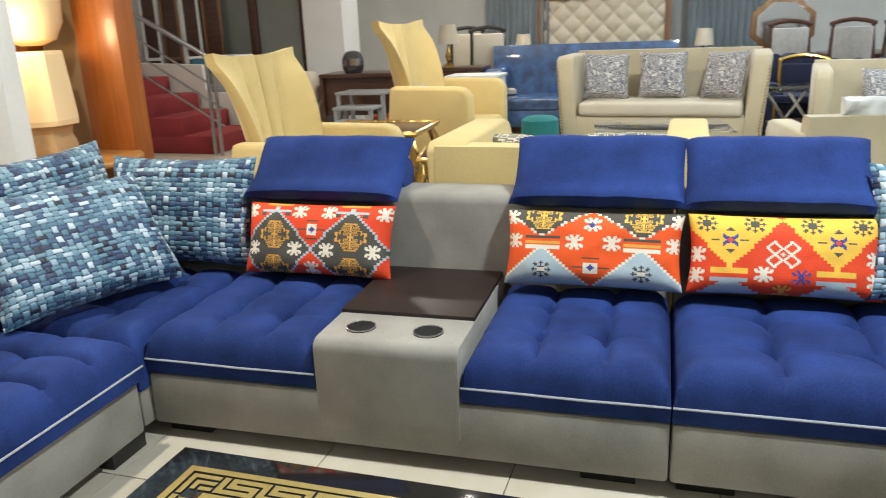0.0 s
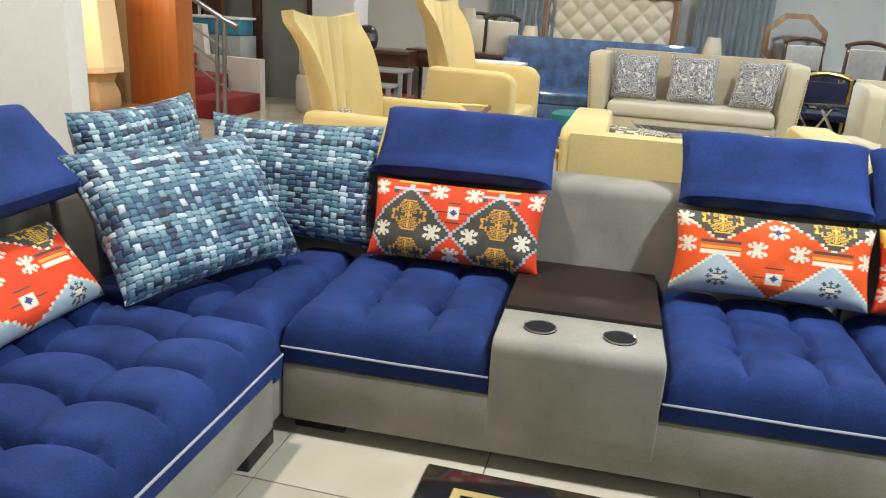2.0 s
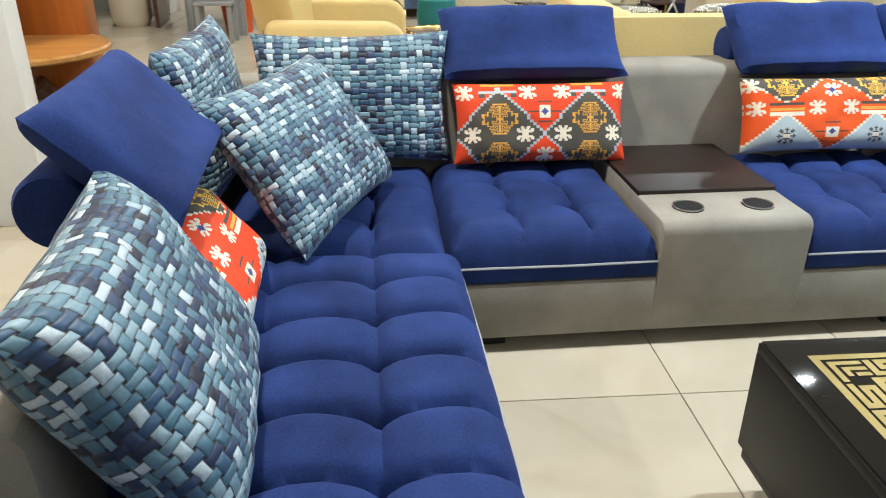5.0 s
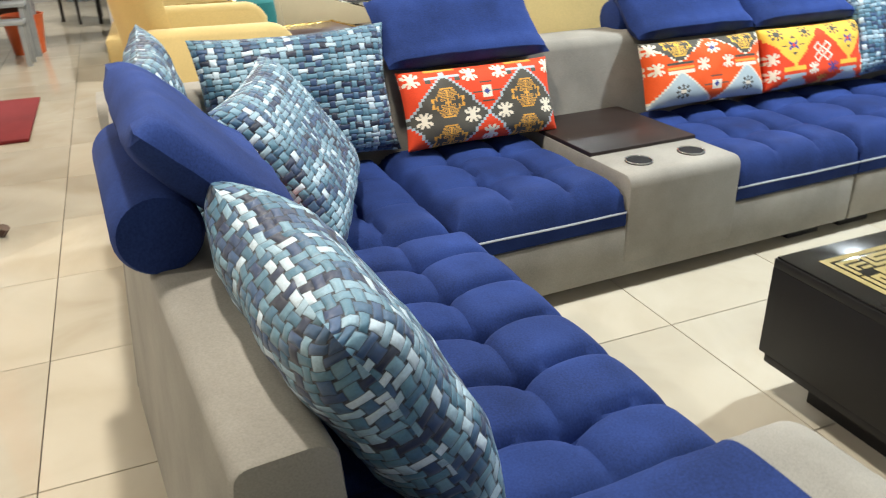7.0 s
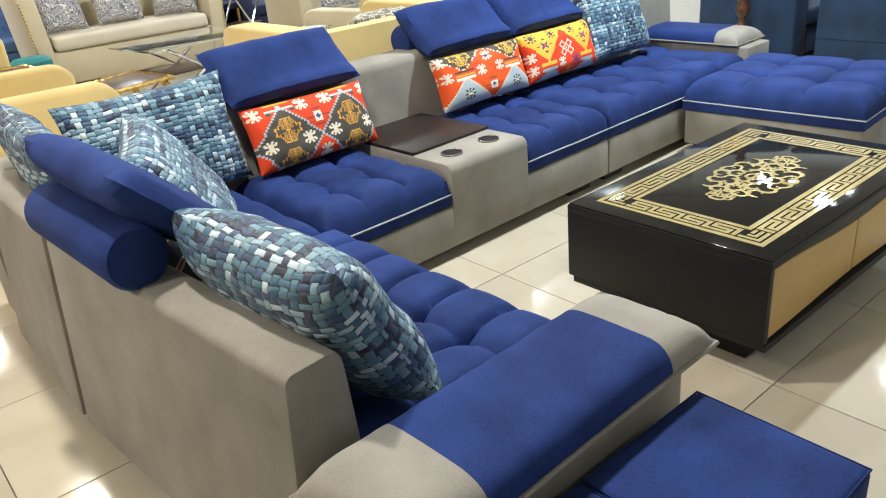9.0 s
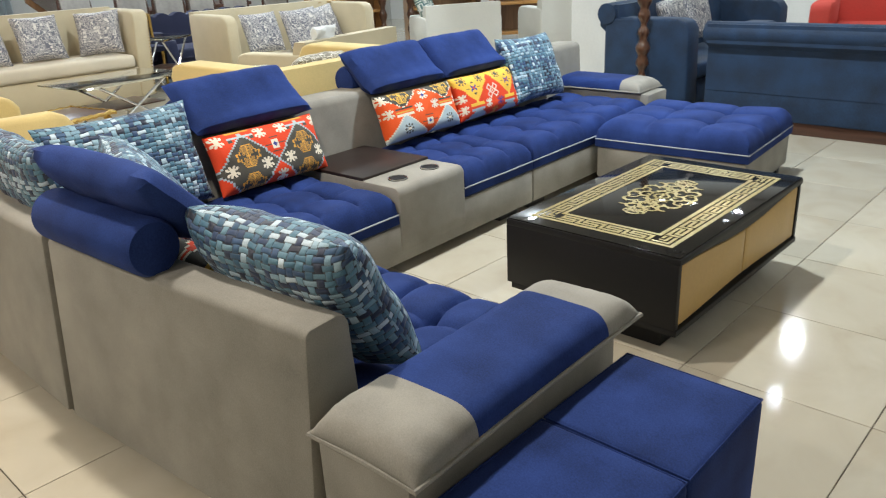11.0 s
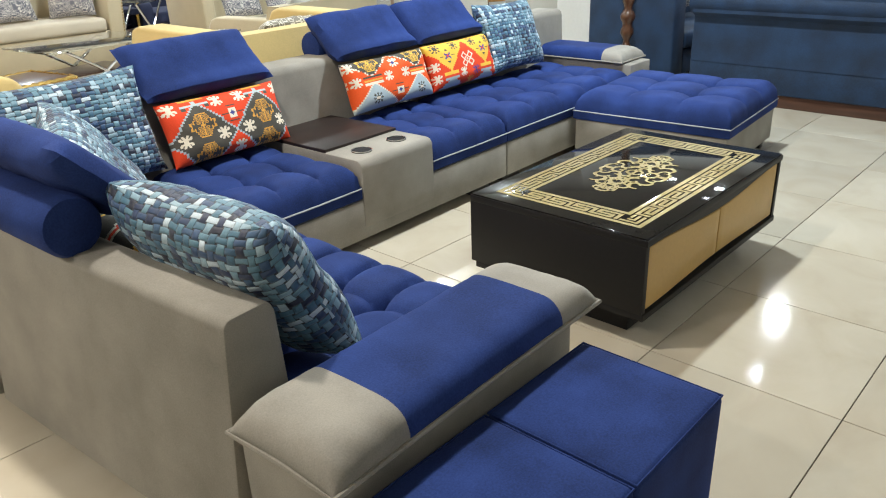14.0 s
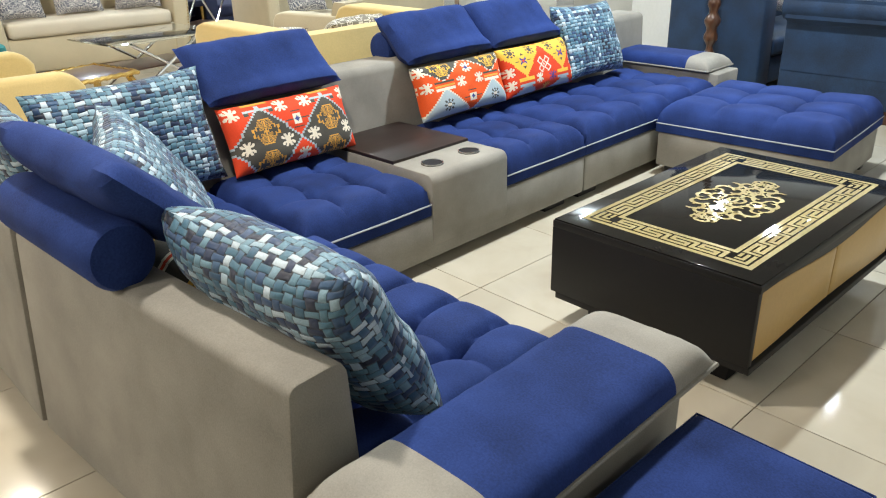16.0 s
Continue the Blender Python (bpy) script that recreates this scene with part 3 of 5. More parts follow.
def seat_pad(parent, x0, x1, y0, y1, nx, ny, seed, sides="f", top=0.395, name="seat"):
    """Buttoned pad over a plain skirt, with pale piping in the seam. Front towards -y."""
    w, d = x1 - x0, y1 - y0
    bm = tufted(w, d, ZS + 0.004, top, nx, ny, seed)
    s = part(name, bm, BLUE, parent, "buttoned blue velvet seat", pose(x0, y0, 0))
    part("skirt", box(0.002, w - 0.002, 0.003, d, ZK, ZS, 0.006), BLUE, s)
    pts = [(0.0, 0.0, ZS), (w * 0.25, -0.003, ZS + 0.001), (w * 0.6, -0.003, ZS - 0.001), (w, 0.0, ZS)]
    if "r" in sides:
        pts += [(w + 0.003, d * 0.5, ZS), (w, d, ZS)]
    if "l" in sides:
        pts = [(0, d, ZS), (-0.003, d * 0.5, ZS)] + pts
    part("piping", tube(pts, 0.0036, 6), PIPE, s, "pale grey piping")
    return s


def headrest(parent, x, y, z, w, tilt, seed, facing=0, bolster=(0.125, -0.045), h=0.30):
    bm = cushion(w, h, 0.12, 30, 24, 0.03, 0.42, seed, wrinkle=0.007, edge=5)
    for v in bm.verts:
        k = min(1.0, max(0.0, (-v.co.y / (h / 2) - 0.45) / 0.55))
        k = k * k * (3 - 2 * k)
        v.co.z += 0.026 * k
        v.co.y -= 0.004 * k
    hd = part("headrest", bm, BLUE, parent, "blue velvet headrest cushion", lean(x, y, z, tilt, facing))
    a = radians(facing)
    w -= 0.05
    bm = lathe([(0.05, -w / 2 + 0.01), (0.070, -w / 2 + 0.014), (0.078, -w / 2 + 0.03), (0.078, w / 2 - 0.03), (0.070, w / 2 - 0.014), (0.05, w / 2 - 0.01)], 28)
    bmesh.ops.rotate(bm, verts=bm.verts[:], cent=(0, 0, 0), matrix=Matrix.Rotation(radians(90), 3, "Y"))
    back, dz = bolster
    part("bolster", bm, BLUE, parent, "blue velvet roll", pose(x - math.sin(a) * back, y + math.cos(a) * back, z + dz, 0, 0, facing))
    return hd


def back_outline(f, b, top, low=0.0, rake=0.0):
    """Side outline of a backrest: front f, rear b, slightly raked and rounded at the top."""
    r = 0.038
    pts = [(f, low), (f + 0.03, top - r)]
    for k in range(1, 6):
        a = math.pi - k * math.pi / 10
        pts.append((f + 0.03 + r + r * math.cos(a), top - r + r * math.sin(a)))
    for k in range(0, 6):
        a = math.pi / 2 - k * math.pi / 10
        pts.append((b - rake - 0.024 + 0.024 * math.cos(a), top - 0.024 + 0.024 * math.sin(a)))
    pts.append((b, low))
    return pts


SA = pose(-1.38, 1.915, 0, 0, 0, 1.8)
console = thing("console_sofa", SA, "grey suede sofa section with blue seats and cup-holder console", "sofa", GROUP)
L1, C0, C1 = 1.667, 0.612, 1.072
part("base", box(0, L1, 0.012, 0.93, 0.048, ZK - 0.002, 0.012), GREY, console, "grey suede base")
part("backrest", prism(back_outline(0.69, 0.94, 0.70, 0.10), "x", 0.004, L1 - 0.004, 0.0), GREY, console, "grey suede backrest")
seat_pad(console, 0.0, C0 - 0.003, 0.01, 0.70, 3, 3, 1)
seat_pad(console, C1 + 0.003, L1, 0.01, 0.70, 3, 3, 2)
front = [(0.008, 0.10), (0.004, 0.16), (0.004, 0.365)] + [(0.04 - 0.036 * math.cos(k * math.pi / 10), 0.369 + 0.036 * math.sin(k * math.pi / 10)) for k in range(1, 6)] + [(0.71, 0.405), (0.71, 0.10)]
part("console_box", prism(front, "x", C0, C1, 0.010), GREY, console, "grey suede console with rounded edges")
part("tray", box(C0 + 0.004, C1 - 0.004, 0.235, 0.70, 0.400, 0.418, 0.003), ESPRESSO, console, "glossy dark espresso tray top")
for cx in (C0 + 0.118, C0 + 0.338):
    cup = part("cup_holder", lathe([(0.030, 0.4062), (0.034, 0.4075), (0.0400, 0.4085), (0.0455, 0.4085), (0.047, 0.404)], 32), CUPBLACK, console, "black cup holder", pose(cx, 0.122, 0))
    part("rim", tube([(0.0445 * math.cos(k * math.pi / 16), 0.0445 * math.sin(k * math.pi / 16), 0.4095) for k in range(32)], 0.0024, 8, closed=True), CHROME, cup, "chrome ring")
    part("well", lathe([(0.020, 0.4072), (0.036, 0.4092)], 32), CUPBLACK, cup)
for lx in (0.10, 1.50):
    leg(console, lx, 0.09)
    leg(console, lx, 0.86)
headrest(console, 0.372, 0.765, 0.778, 0.64, 45, 1)
headrest(console, 1.401, 0.770, 0.780, 0.60, 45, 2)

endsofa = thing("end_sofa", SA, "grey suede sofa end section with blue buttoned seat", "sofa", GROUP)
M0, M1 = L1 + 0.005, 3.02
part("base", box(M0, 3.31, 0.012, 0.93, 0.048, ZK - 0.002, 0.012), GREY, endsofa, "grey suede base")
part("backrest", prism(back_outline(0.69, 0.94, 0.70, 0.10), "x", M0 + 0.004, 3.30, 0.0), GREY, endsofa, "grey suede backrest")
seat_pad(endsofa, M0, M1, 0.01, 0.70, 5, 3, 3)
headrest(endsofa, 1.985, 0.755, 0.780, 0.585, 45, 3)
part("arm", box(M1 + 0.01, 3.30, 0.02, 0.93, 0.23, 0.414, 0.012), GREY, endsofa, "grey suede arm")


def arm_pad(parent, length, width, m):
    """Padded arm top: a blue middle between two grey ends, piped round its lower edge."""
    n, m_ = 64, 28
    bm = bmesh.new()
    top, low = [], []
    for j in range(m_ + 1):
        top.append([])
        low.append([])
        for i in range(n + 1):
            u, v = math.sin(math.pi / 2 * (2 * i / n - 1)), math.sin(math.pi / 2 * (2 * j / m_ - 1))
            x = u * length / 2 * (1 - 0.012 * (1 - v * v) * abs(u) ** 3)
            y = v * width / 2 * (1 - 0.03 * (1 - u * u) * abs(v) ** 3)
            rim = max(0.0, (1 - abs(u) ** 11) * (1 - abs(v) ** 6)) ** 0.5
            crease = 0.006 * noise.noise(Vector((x * 26, y * 26, 2))) * rim * (1 - rim) * 4
            top[-1].append(bm.verts.new((x, y, 0.072 * rim + crease + 0.003 * noise.noise(Vector((x * 7, y * 7, 5))) * rim)))
            edge = i in (0, n) or j in (0, m_)
            low[-1].append(top[-1][-1] if edge else bm.verts.new((x, y, -0.012 * rim)))
    for j in range(m_):
        for i in range(n):
            a = (i + 0.5) / n
            f = bm.faces.new((top[j][i], top[j][i + 1], top[j + 1][i + 1], top[j + 1][i]))
            f.material_index = 0 if 0.285 <= a < 0.695 else 1
            f = bm.faces.new((low[j][i], low[j + 1][i], low[j + 1][i + 1], low[j][i + 1]))
            f.material_index = 1
    pad = part("arm_pad", bm, [BLUE, GREY], parent, "blue arm pad with grey suede ends", m, angle=80)
    hw, hl = width / 2 + 0.002, length / 2 + 0.002
    part("piping", tube([(-hl, -hw, 0), (0, -hw + 0.006, 0), (hl, -hw, 0), (hl - 0.006, 0, 0), (hl, hw, 0), (0, hw - 0.006, 0), (-hl, hw, 0), (-hl + 0.006, 0, 0)], 0.006, 6, closed=True), GREY, pad)
    return pad


arm_pad(endsofa, 0.84, 0.32, pose(3.175, 0.50, 0.424, 0, 0, 90) @ pose(0, 0, 0))
for lx in (M0 + 0.1, 3.1):
    leg(endsofa, lx, 0.09)
    leg(endsofa, lx, 0.86)

corner = thing("corner_sofa", pose(0, 0, 0), "grey suede corner sofa section with a blue velvet seat", "sofa", GROUP)
part("base", box(-2.25, -1.388, 1.885, 2.84, 0.048, ZK - 0.002, 0.012), GREY, corner, "grey suede base")
part("backrest", prism([(x, z) for x, z in back_outline(2.60, 2.85, 0.66, 0.10)], "x", -2.28, -1.39, 0.0), GREY, corner, "grey suede backrest")
part("side_backrest", prism([(-4.285 - x, z) for x, z in back_outline(-2.20, -1.985, 0.655, 0.05, 0.05)], "y", 1.935, 2.66, 0.012), GREY, corner, "grey suede side backrest")
part("seat", tufted(0.69, 0.735, ZK, 0.385, 3, 3, 6), BLUE, corner, "buttoned blue velvet seat", pose(-2.07, 1.88, 0))
leg(corner, -2.23, 2.03, 0.06, 0.16)
leg(corner, -1.47, 2.75)

CHAISE = pose(-1.352, 1.868, 0, 0, 0, 1.2) @ pose(1.366, -1.862, 0)
chaise = thing("chaise_sofa", CHAISE, "grey suede sofa section with long blue buttoned seat", "sofa", GROUP)
part("base", box(-2.18, -1.388, 0.51, 1.862, 0.048, ZK - 0.002, 0.012), GREY, chaise, "grey suede base")
part("backrest", prism([(-x, z) for x, z in back_outline(0, 0.215, 0.645, 0.050, 0.05)], "y", 0, 1.125, 0.012), GREY, chaise, "grey suede backrest", CHAISE.inverted() @ pose(-1.985, 0.80, 0, 0, 0, 5))
w, d = 1.07, 0.74
pad = part("seat", tufted(w, d, ZS + 0.004, 0.398, 6, 3, 7, depth=0.085), BLUE, chaise, "buttoned blue velvet seat", pose(-1.366, 0.80, 0, 0, 0, 90))
part("skirt", box(0.002, w - 0.002, 0.003, d, ZK, ZS, 0.006), BLUE, pad)
part("piping", tube([(0, -0.001, ZS), (w * 0.3, -0.004, ZS), (w * 0.7, -0.004, ZS), (w, -0.001, ZS)], 0.0036, 6), PIPE, pad, "pale grey piping")
part("arm", box(-2.20, -1.385, 0.500, 0.785, 0.050, 0.418, 0.015), GREY, chaise, "grey suede arm")
arm_pad(chaise, 0.91, 0.305, pose(-1.778, 0.611, 0.434, 0, 0, 0.8) @ pose(0, 0, 0, 0, 0, 180))
headrest(chaise, -2.105, 1.645, 0.788, 0.62, 44, 8, 92, (0.100, -0.078), 0.32)
for lx, ly in ((-2.22, 1.72), (-2.13, 0.62), (-1.42, 1.78), (-1.42, 0.62)):
    leg(chaise, lx, ly, 0.06, 0.16)

# ---- ottoman and poufs ----
otto = thing("ottoman", pose(0.964, 1.070, 0, 0, 0, 4.6), "blue buttoned velvet ottoman on a grey suede base", "ottoman")
part("base", box(0.008, 0.818, 0.012, 0.89, 0.05, ZK, 0.012), GREY, otto, "grey suede base")
s = part("seat", tufted(0.826, 0.90, ZS + 0.004, 0.40, 3, 3, 11, edge=0.09), BLUE, otto, "buttoned blue velvet pad")
part("skirt", box(0.002, 0.824, 0.003, 0.898, ZK, ZS, 0.006), BLUE, s)
part("piping", tube([(0, 0.90, ZS), (-0.003, 0.4, ZS), (0, 0, ZS), (0.4, -0.003, ZS), (0.826, 0, ZS), (0.829, 0.4, ZS), (0.826, 0.90, ZS)], 0.0036, 6), PIPE, s, "pale grey piping")
for lx, ly in ((0.07, 0.07), (0.75, 0.07), (0.07, 0.82), (0.75, 0.82)):
    leg(otto, lx, ly, 0.06, 0.06, 0.06)


def pouf(m, w, d):
    p = thing("pouf", m, "square blue velvet pouf stool", "pouf", "pair of blue poufs")
    bm = box(0, w, 0, d, 0.02, 0.366, 0.016, 3)
    bmesh.ops.subdivide_edges(bm, edges=[e for e in bm.edges if e.calc_length() > 0.25], cuts=7, use_grid_fill=True)
    for v in bm.verts:
        u, q = (v.co.x / w - 0.5) * 2, (v.co.y / d - 0.5) * 2
        if v.co.z > 0.3:
            v.co.z += 0.008 * (1 - u * u) * (1 - q * q)
    part("body", bm, BLUE, p, "blue velvet cube")
    for q in range(4):
        gx, gy = 0.03 + (q % 2) * (w - 0.1), 0.03 + (q // 2) * (d - 0.1)
        part("glide", box(gx, gx + 0.04, gy, gy + 0.04, 0, 0.022), DARKLEG, p, "black plastic glide")
    tube_pts = [(0.004, 0.004, 0.362), (w - 0.004, 0.004, 0.362), (w - 0.004, d - 0.004, 0.362), (0.004, d - 0.004, 0.362)]
    part("seam", tube(tube_pts, 0.003, 6, closed=True), BLUE, p)
    return p


pouf(pose(-1.752, 0.093, 0), 0.383, 0.365)
pouf(pose(-2.130, 0.093, 0), 0.375, 0.365)

# ---- coffee table ----
TX0, TX1, TY0, TY1, TZ = -0.780, 0.352, 0.598, 1.326, 0.40
table = thing("coffee_table", pose(0, 0, 0), "black coffee table with gold key border and tan drawers", "coffee table")
part("top", box(TX0, TX1, TY0, TY1, TZ - 0.030, TZ - 0.006, 0.003), BLACKTOP, table, "black lacquered top")
part("glass_top", box(TX0 + 0.004, TX1 - 0.004, TY0 + 0.004, TY1 - 0.004, TZ - 0.006, TZ - 0.0008, 0.002), BLACKGLASS, table, "dark mirror-polished glass")
part("side_panel", box(TX0, TX0 + 0.025, TY0 + 0.005, TY1, 0.128, TZ - 0.030, 0.002), BLACKTOP, table)
part("side_panel", box(TX1 - 0.025, TX1, TY0 + 0.005, TY1, 0.128, TZ - 0.030, 0.002), BLACKTOP, table)
part("back_panel", box(TX0 + 0.025, TX1 - 0.025, TY1 - 0.02, TY1, 0.128, TZ - 0.030), BLACKTOP, table)
part("bottom_panel", box(TX0 + 0.002, TX1 - 0.002, TY0, TY1 - 0.02, 0.105, 0.128, 0.002), BLACKTOP, table)
part("carcass", box(TX0 + 0.025, TX1 - 0.025, TY0 + 0.03, TY1 - 0.02, 0.128, TZ - 0.030), BLACKTOP, table)
for lx in (TX0 + 0.09, TX1 - 0.21):
    part("leg", box(lx, lx + 0.12, TY0 + 0.10, TY1 - 0.10, 0, 0.106, 0.003), BLACKTOP, table, "black plinth foot")


def drawer(x0, x1, flip):
    """Tan front whose top edge dips in a curve towards the middle of the table."""
    n = 14
    top, low = [], []
    for k in range(n + 1):
        u = k / n
        c = u if not flip else 1 - u
        wave = 0.5 - 0.5 * math.cos(math.pi * c)
        top.append((x0 + (x1 - x0) * u, 0.362 - 0.030 * wave))
        low.append((x0 + (x1 - x0) * u, 0.136 + 0.014 * wave))
    bm = prism(low + top[::-1], "y", TY0 + 0.008, TY0 + 0.032, 0.006)
    return part("drawer", bm, TAN, table, "tan laminate drawer front")


TXM = (TX0 + TX1) / 2
drawer(TX0 + 0.030, TXM - 0.0025, False)
drawer(TXM + 0.0025, TX1 - 0.030, True)
rail = []
for k in range(25):
    u = k / 24
    rail.append((TX0 + 0.026 + (TX1 - TX0 - 0.052) * u, 0.3715 - 0.030 * (0.5 - 0.5 * math.cos(2 * math.pi * u))))
part("top_rail", prism([(TX0 + 0.026, TZ - 0.030)] + rail + [(TX1 - 0.026, TZ - 0.030)], "y", TY0 + 0.002, TY0 + 0.03), BLACKTOP, table, "wavy black rail")

# one turn of the running key: from, to across the band; from, to along it
KEY = ((3.0, 10.0, 0, 1.8), (8.2, 10.0, 1.8, 11.2), (7.4, 8.2, 9.4, 11.2), (5.6, 7.4, 2.6, 11.2), (4.8, 5.6, 2.6, 4.4), (3.0, 4.8, 2.6, 12.0))


def key_border(x0, x1, y0, y1, px, z):
    """Gold key pattern round a rectangle, in thin strips."""
    bm = bmesh.new()

    def bar(ax, ay, bx, by):
        ax, bx, ay, by = min(ax, bx), max(ax, bx), min(ay, by), max(ay, by)
        bm.faces.new([bm.verts.new((x, y, z)) for x, y in ((ax, ay), (bx, ay), (bx, by), (ax, by))])
    band = px * 13
    for side in range(4):
        length = (x1 - x0) if side % 2 == 0 else (y1 - y0)
        units = max(1, round((length - 2 * band) / (px * 12)))
        step = (length - 2 * band) / units / 12

        def put(s0, s1, t0, t1):
            if side == 0:
                bar(x0 + s0, y0 + t0, x0 + s1, y0 + t1)
            elif side == 2:
                bar(x0 + s0, y1 - t1, x0 + s1, y1 - t0)
            elif side == 1:
                bar(x1 - t1, y0 + s0, x1 - t0, y0 + s1)
            else:
                bar(x0 + t0, y0 + s0, x0 + t1, y0 + s1)
        put(0 if side % 2 == 0 else 2.2 * px, length - (0 if side % 2 == 0 else 2.2 * px), 0, 2.2 * px)
        put(10.8 * px if side % 2 == 0 else 13 * px, length - (10.8 * px if side % 2 == 0 else 13 * px), 10.8 * px, 13 * px)
        for u in range(units):
            for t0, t1, s0, s1 in KEY:
                put(band + (u * 12 + s0) * step, band + (u * 12 + s1) * step, t0 * px, t1 * px)
    for cx, cy, sx, sy in ((x0, y0, 1, 1), (x1, y0, -1, 1), (x0, y1, 1, -1), (x1, y1, -1, -1)):
        for a, c, e, f in ((3.2, 3.2, 12.2, 4.8), (3.2, 4.8, 4.8, 12.2), (5.8, 5.8, 12.2, 7.3), (5.8, 7.3, 7.3, 9.8), (8.3, 8.3, 12.2, 9.8)):
            bar(cx + sx * px * a, cy + sy * px * c, cx + sx * px * e, cy + sy * px * f)
    return bm


part("key_border", key_border(-0.711, 0.277, 0.664, 1.258, 0.0078, TZ + 0.0004), GOLD, table, "gold Greek key border", smooth=False)


def scrolls(cx, cy, hx, hy, z):
    """A lozenge of symmetrical leaf scrolls, flat gold."""
    rng = random.Random(4)
    bm = bmesh.new()
    curls = []
    for k in range(18):
        u = 0.04 + 0.92 * (k % 7) / 6 + rng.uniform(-0.03, 0.03)
        v = (0.1 + 0.40 * (k // 7) + rng.uniform(-0.05, 0.05)) * (1.0 - 0.55 * u)
        curls.append((u * hx, v * hy, rng.uniform(0, 6.28), rng.choice((-1, 1)), rng.uniform(0.55, 1.0)))
    for sx in (1, -1):
        for sy in (1, -1):
            for px, py, a0, turn, size in curls:
                left, right = [], []
                for q in range(13):
                    s = q / 12
                    r = size * 0.042 * (1 - 0.72 * s)
                    a = a0 + turn * s * 5.2
                    x, y = px + r * math.cos(a), py + r * math.sin(a)
                    wd = 0.0028 + 0.006 * math.sin(math.pi * min(1, s * 1.15 + 0.1)) * size
                    if q == 12:
                        wd = 0.008
                    left.append(bm.verts.new((cx + sx * (x + wd * math.cos(a)), cy + sy * (y + wd * math.sin(a)), z)))
                    right.append(bm.verts.new((cx + sx * (x - wd * math.cos(a)), cy + sy * (y - wd * math.sin(a)), z)))
                z += 0.000004
                for q in range(12):
                    f = bm.faces.new((left[q], left[q + 1], right[q + 1], right[q]))
    for f in bm.faces:
        f.normal_update()
        if f.normal.z < 0:
            f.normal_flip()
    return bm


tagged(part("scroll_ornament", scrolls(-0.217, 0.961, 0.25, 0.125, TZ + 0.0004), GOLD, table, "gold leaf scroll ornament", smooth=False), kind="stuff")

# ---- scatter cushions ----


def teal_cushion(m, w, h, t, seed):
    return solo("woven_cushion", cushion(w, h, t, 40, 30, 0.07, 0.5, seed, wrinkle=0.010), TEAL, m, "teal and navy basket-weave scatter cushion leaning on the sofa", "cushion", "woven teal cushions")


def kilim_cushion(m, w, h, t, kind, seed, label):
    return solo("kilim_cushion", cushion(w, h, t, 224, 116, 0.05, 0.5, seed, kilim(kind), 0.006), KILIM, m, label, "cushion", "kilim lumbar cushions")


kilim_cushion(lean(-1.02, 2.53, 0.54, 21, 1), 0.60, 0.275, 0.15, "grey", 1, "red kilim lumbar cushion with grey diamonds")
kilim_cushion(lean(0.0, 2.555, 0.548, 20, 1), 0.60, 0.262, 0.15, "pale", 2, "orange kilim lumbar cushion with pale blue diamonds")
kilim_cushion(lean(0.60, 2.575, 0.55, 20, 2), 0.585, 0.262, 0.15, "yellow", 3, "red kilim lumbar cushion with yellow diamonds")
kilim_cushion(lean(-1.95, 1.515, 0.507, 40, 92), 0.60, 0.26, 0.14, "red", 4, "red kilim lumbar cushion with pale blue diamonds")
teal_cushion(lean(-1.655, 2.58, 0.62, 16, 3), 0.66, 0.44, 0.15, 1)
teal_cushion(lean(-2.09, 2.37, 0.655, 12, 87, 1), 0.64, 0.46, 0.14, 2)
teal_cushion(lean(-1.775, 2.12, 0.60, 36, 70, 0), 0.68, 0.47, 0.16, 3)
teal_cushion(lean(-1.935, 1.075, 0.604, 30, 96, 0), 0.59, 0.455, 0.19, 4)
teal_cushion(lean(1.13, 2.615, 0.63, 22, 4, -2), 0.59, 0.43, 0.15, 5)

# ---- floor tiles ----


def row_y(j):
    """Joints across the room; two rows of tiles before the sofa are cut short."""
    return JY + 0.597 * j if j <= 0 else (1.13 if j == 1 else 1.69 + 0.597 * (j - 2))


def lay_tiles():
    g = 0.0016
    meshes = {}
    far = bmesh.new()
    tx = 0.594
    i0, i1 = math.floor((X0 - JX) / tx), math.floor((X1 - JX) / tx)
    j0, j1 = math.floor((Y0 - JY) / 0.597), 19
    for i in range(i0, i1 + 1):
        for j in range(j0, j1 + 1):
            x, y = JX + i * tx, row_y(j)
            h = round(row_y(j + 1) - y, 3)
            if -4.4 < x < 4.3 and -1.5 < y < 8.0:
                if h not in meshes:
                    meshes[h] = mesh_of(box(g, tx - g, g, h - g, -0.006, 0.0, 0.0012, 1), TILE, smooth=False)
                ob = new("tile", meshes[h])
                ob.parent, ob.location = floor, (x, y, 0)
            elif y < Y1:
                box(max(X0, x + g), min(X1, x + tx - g), max(Y0, y + g), min(Y1, y + h - g), -0.006, 0, bm=far)
    tagged(part("far_tiles", far, TILE, floor, smooth=False), kind="stuff")


# ---- showroom furniture behind the sofa ----


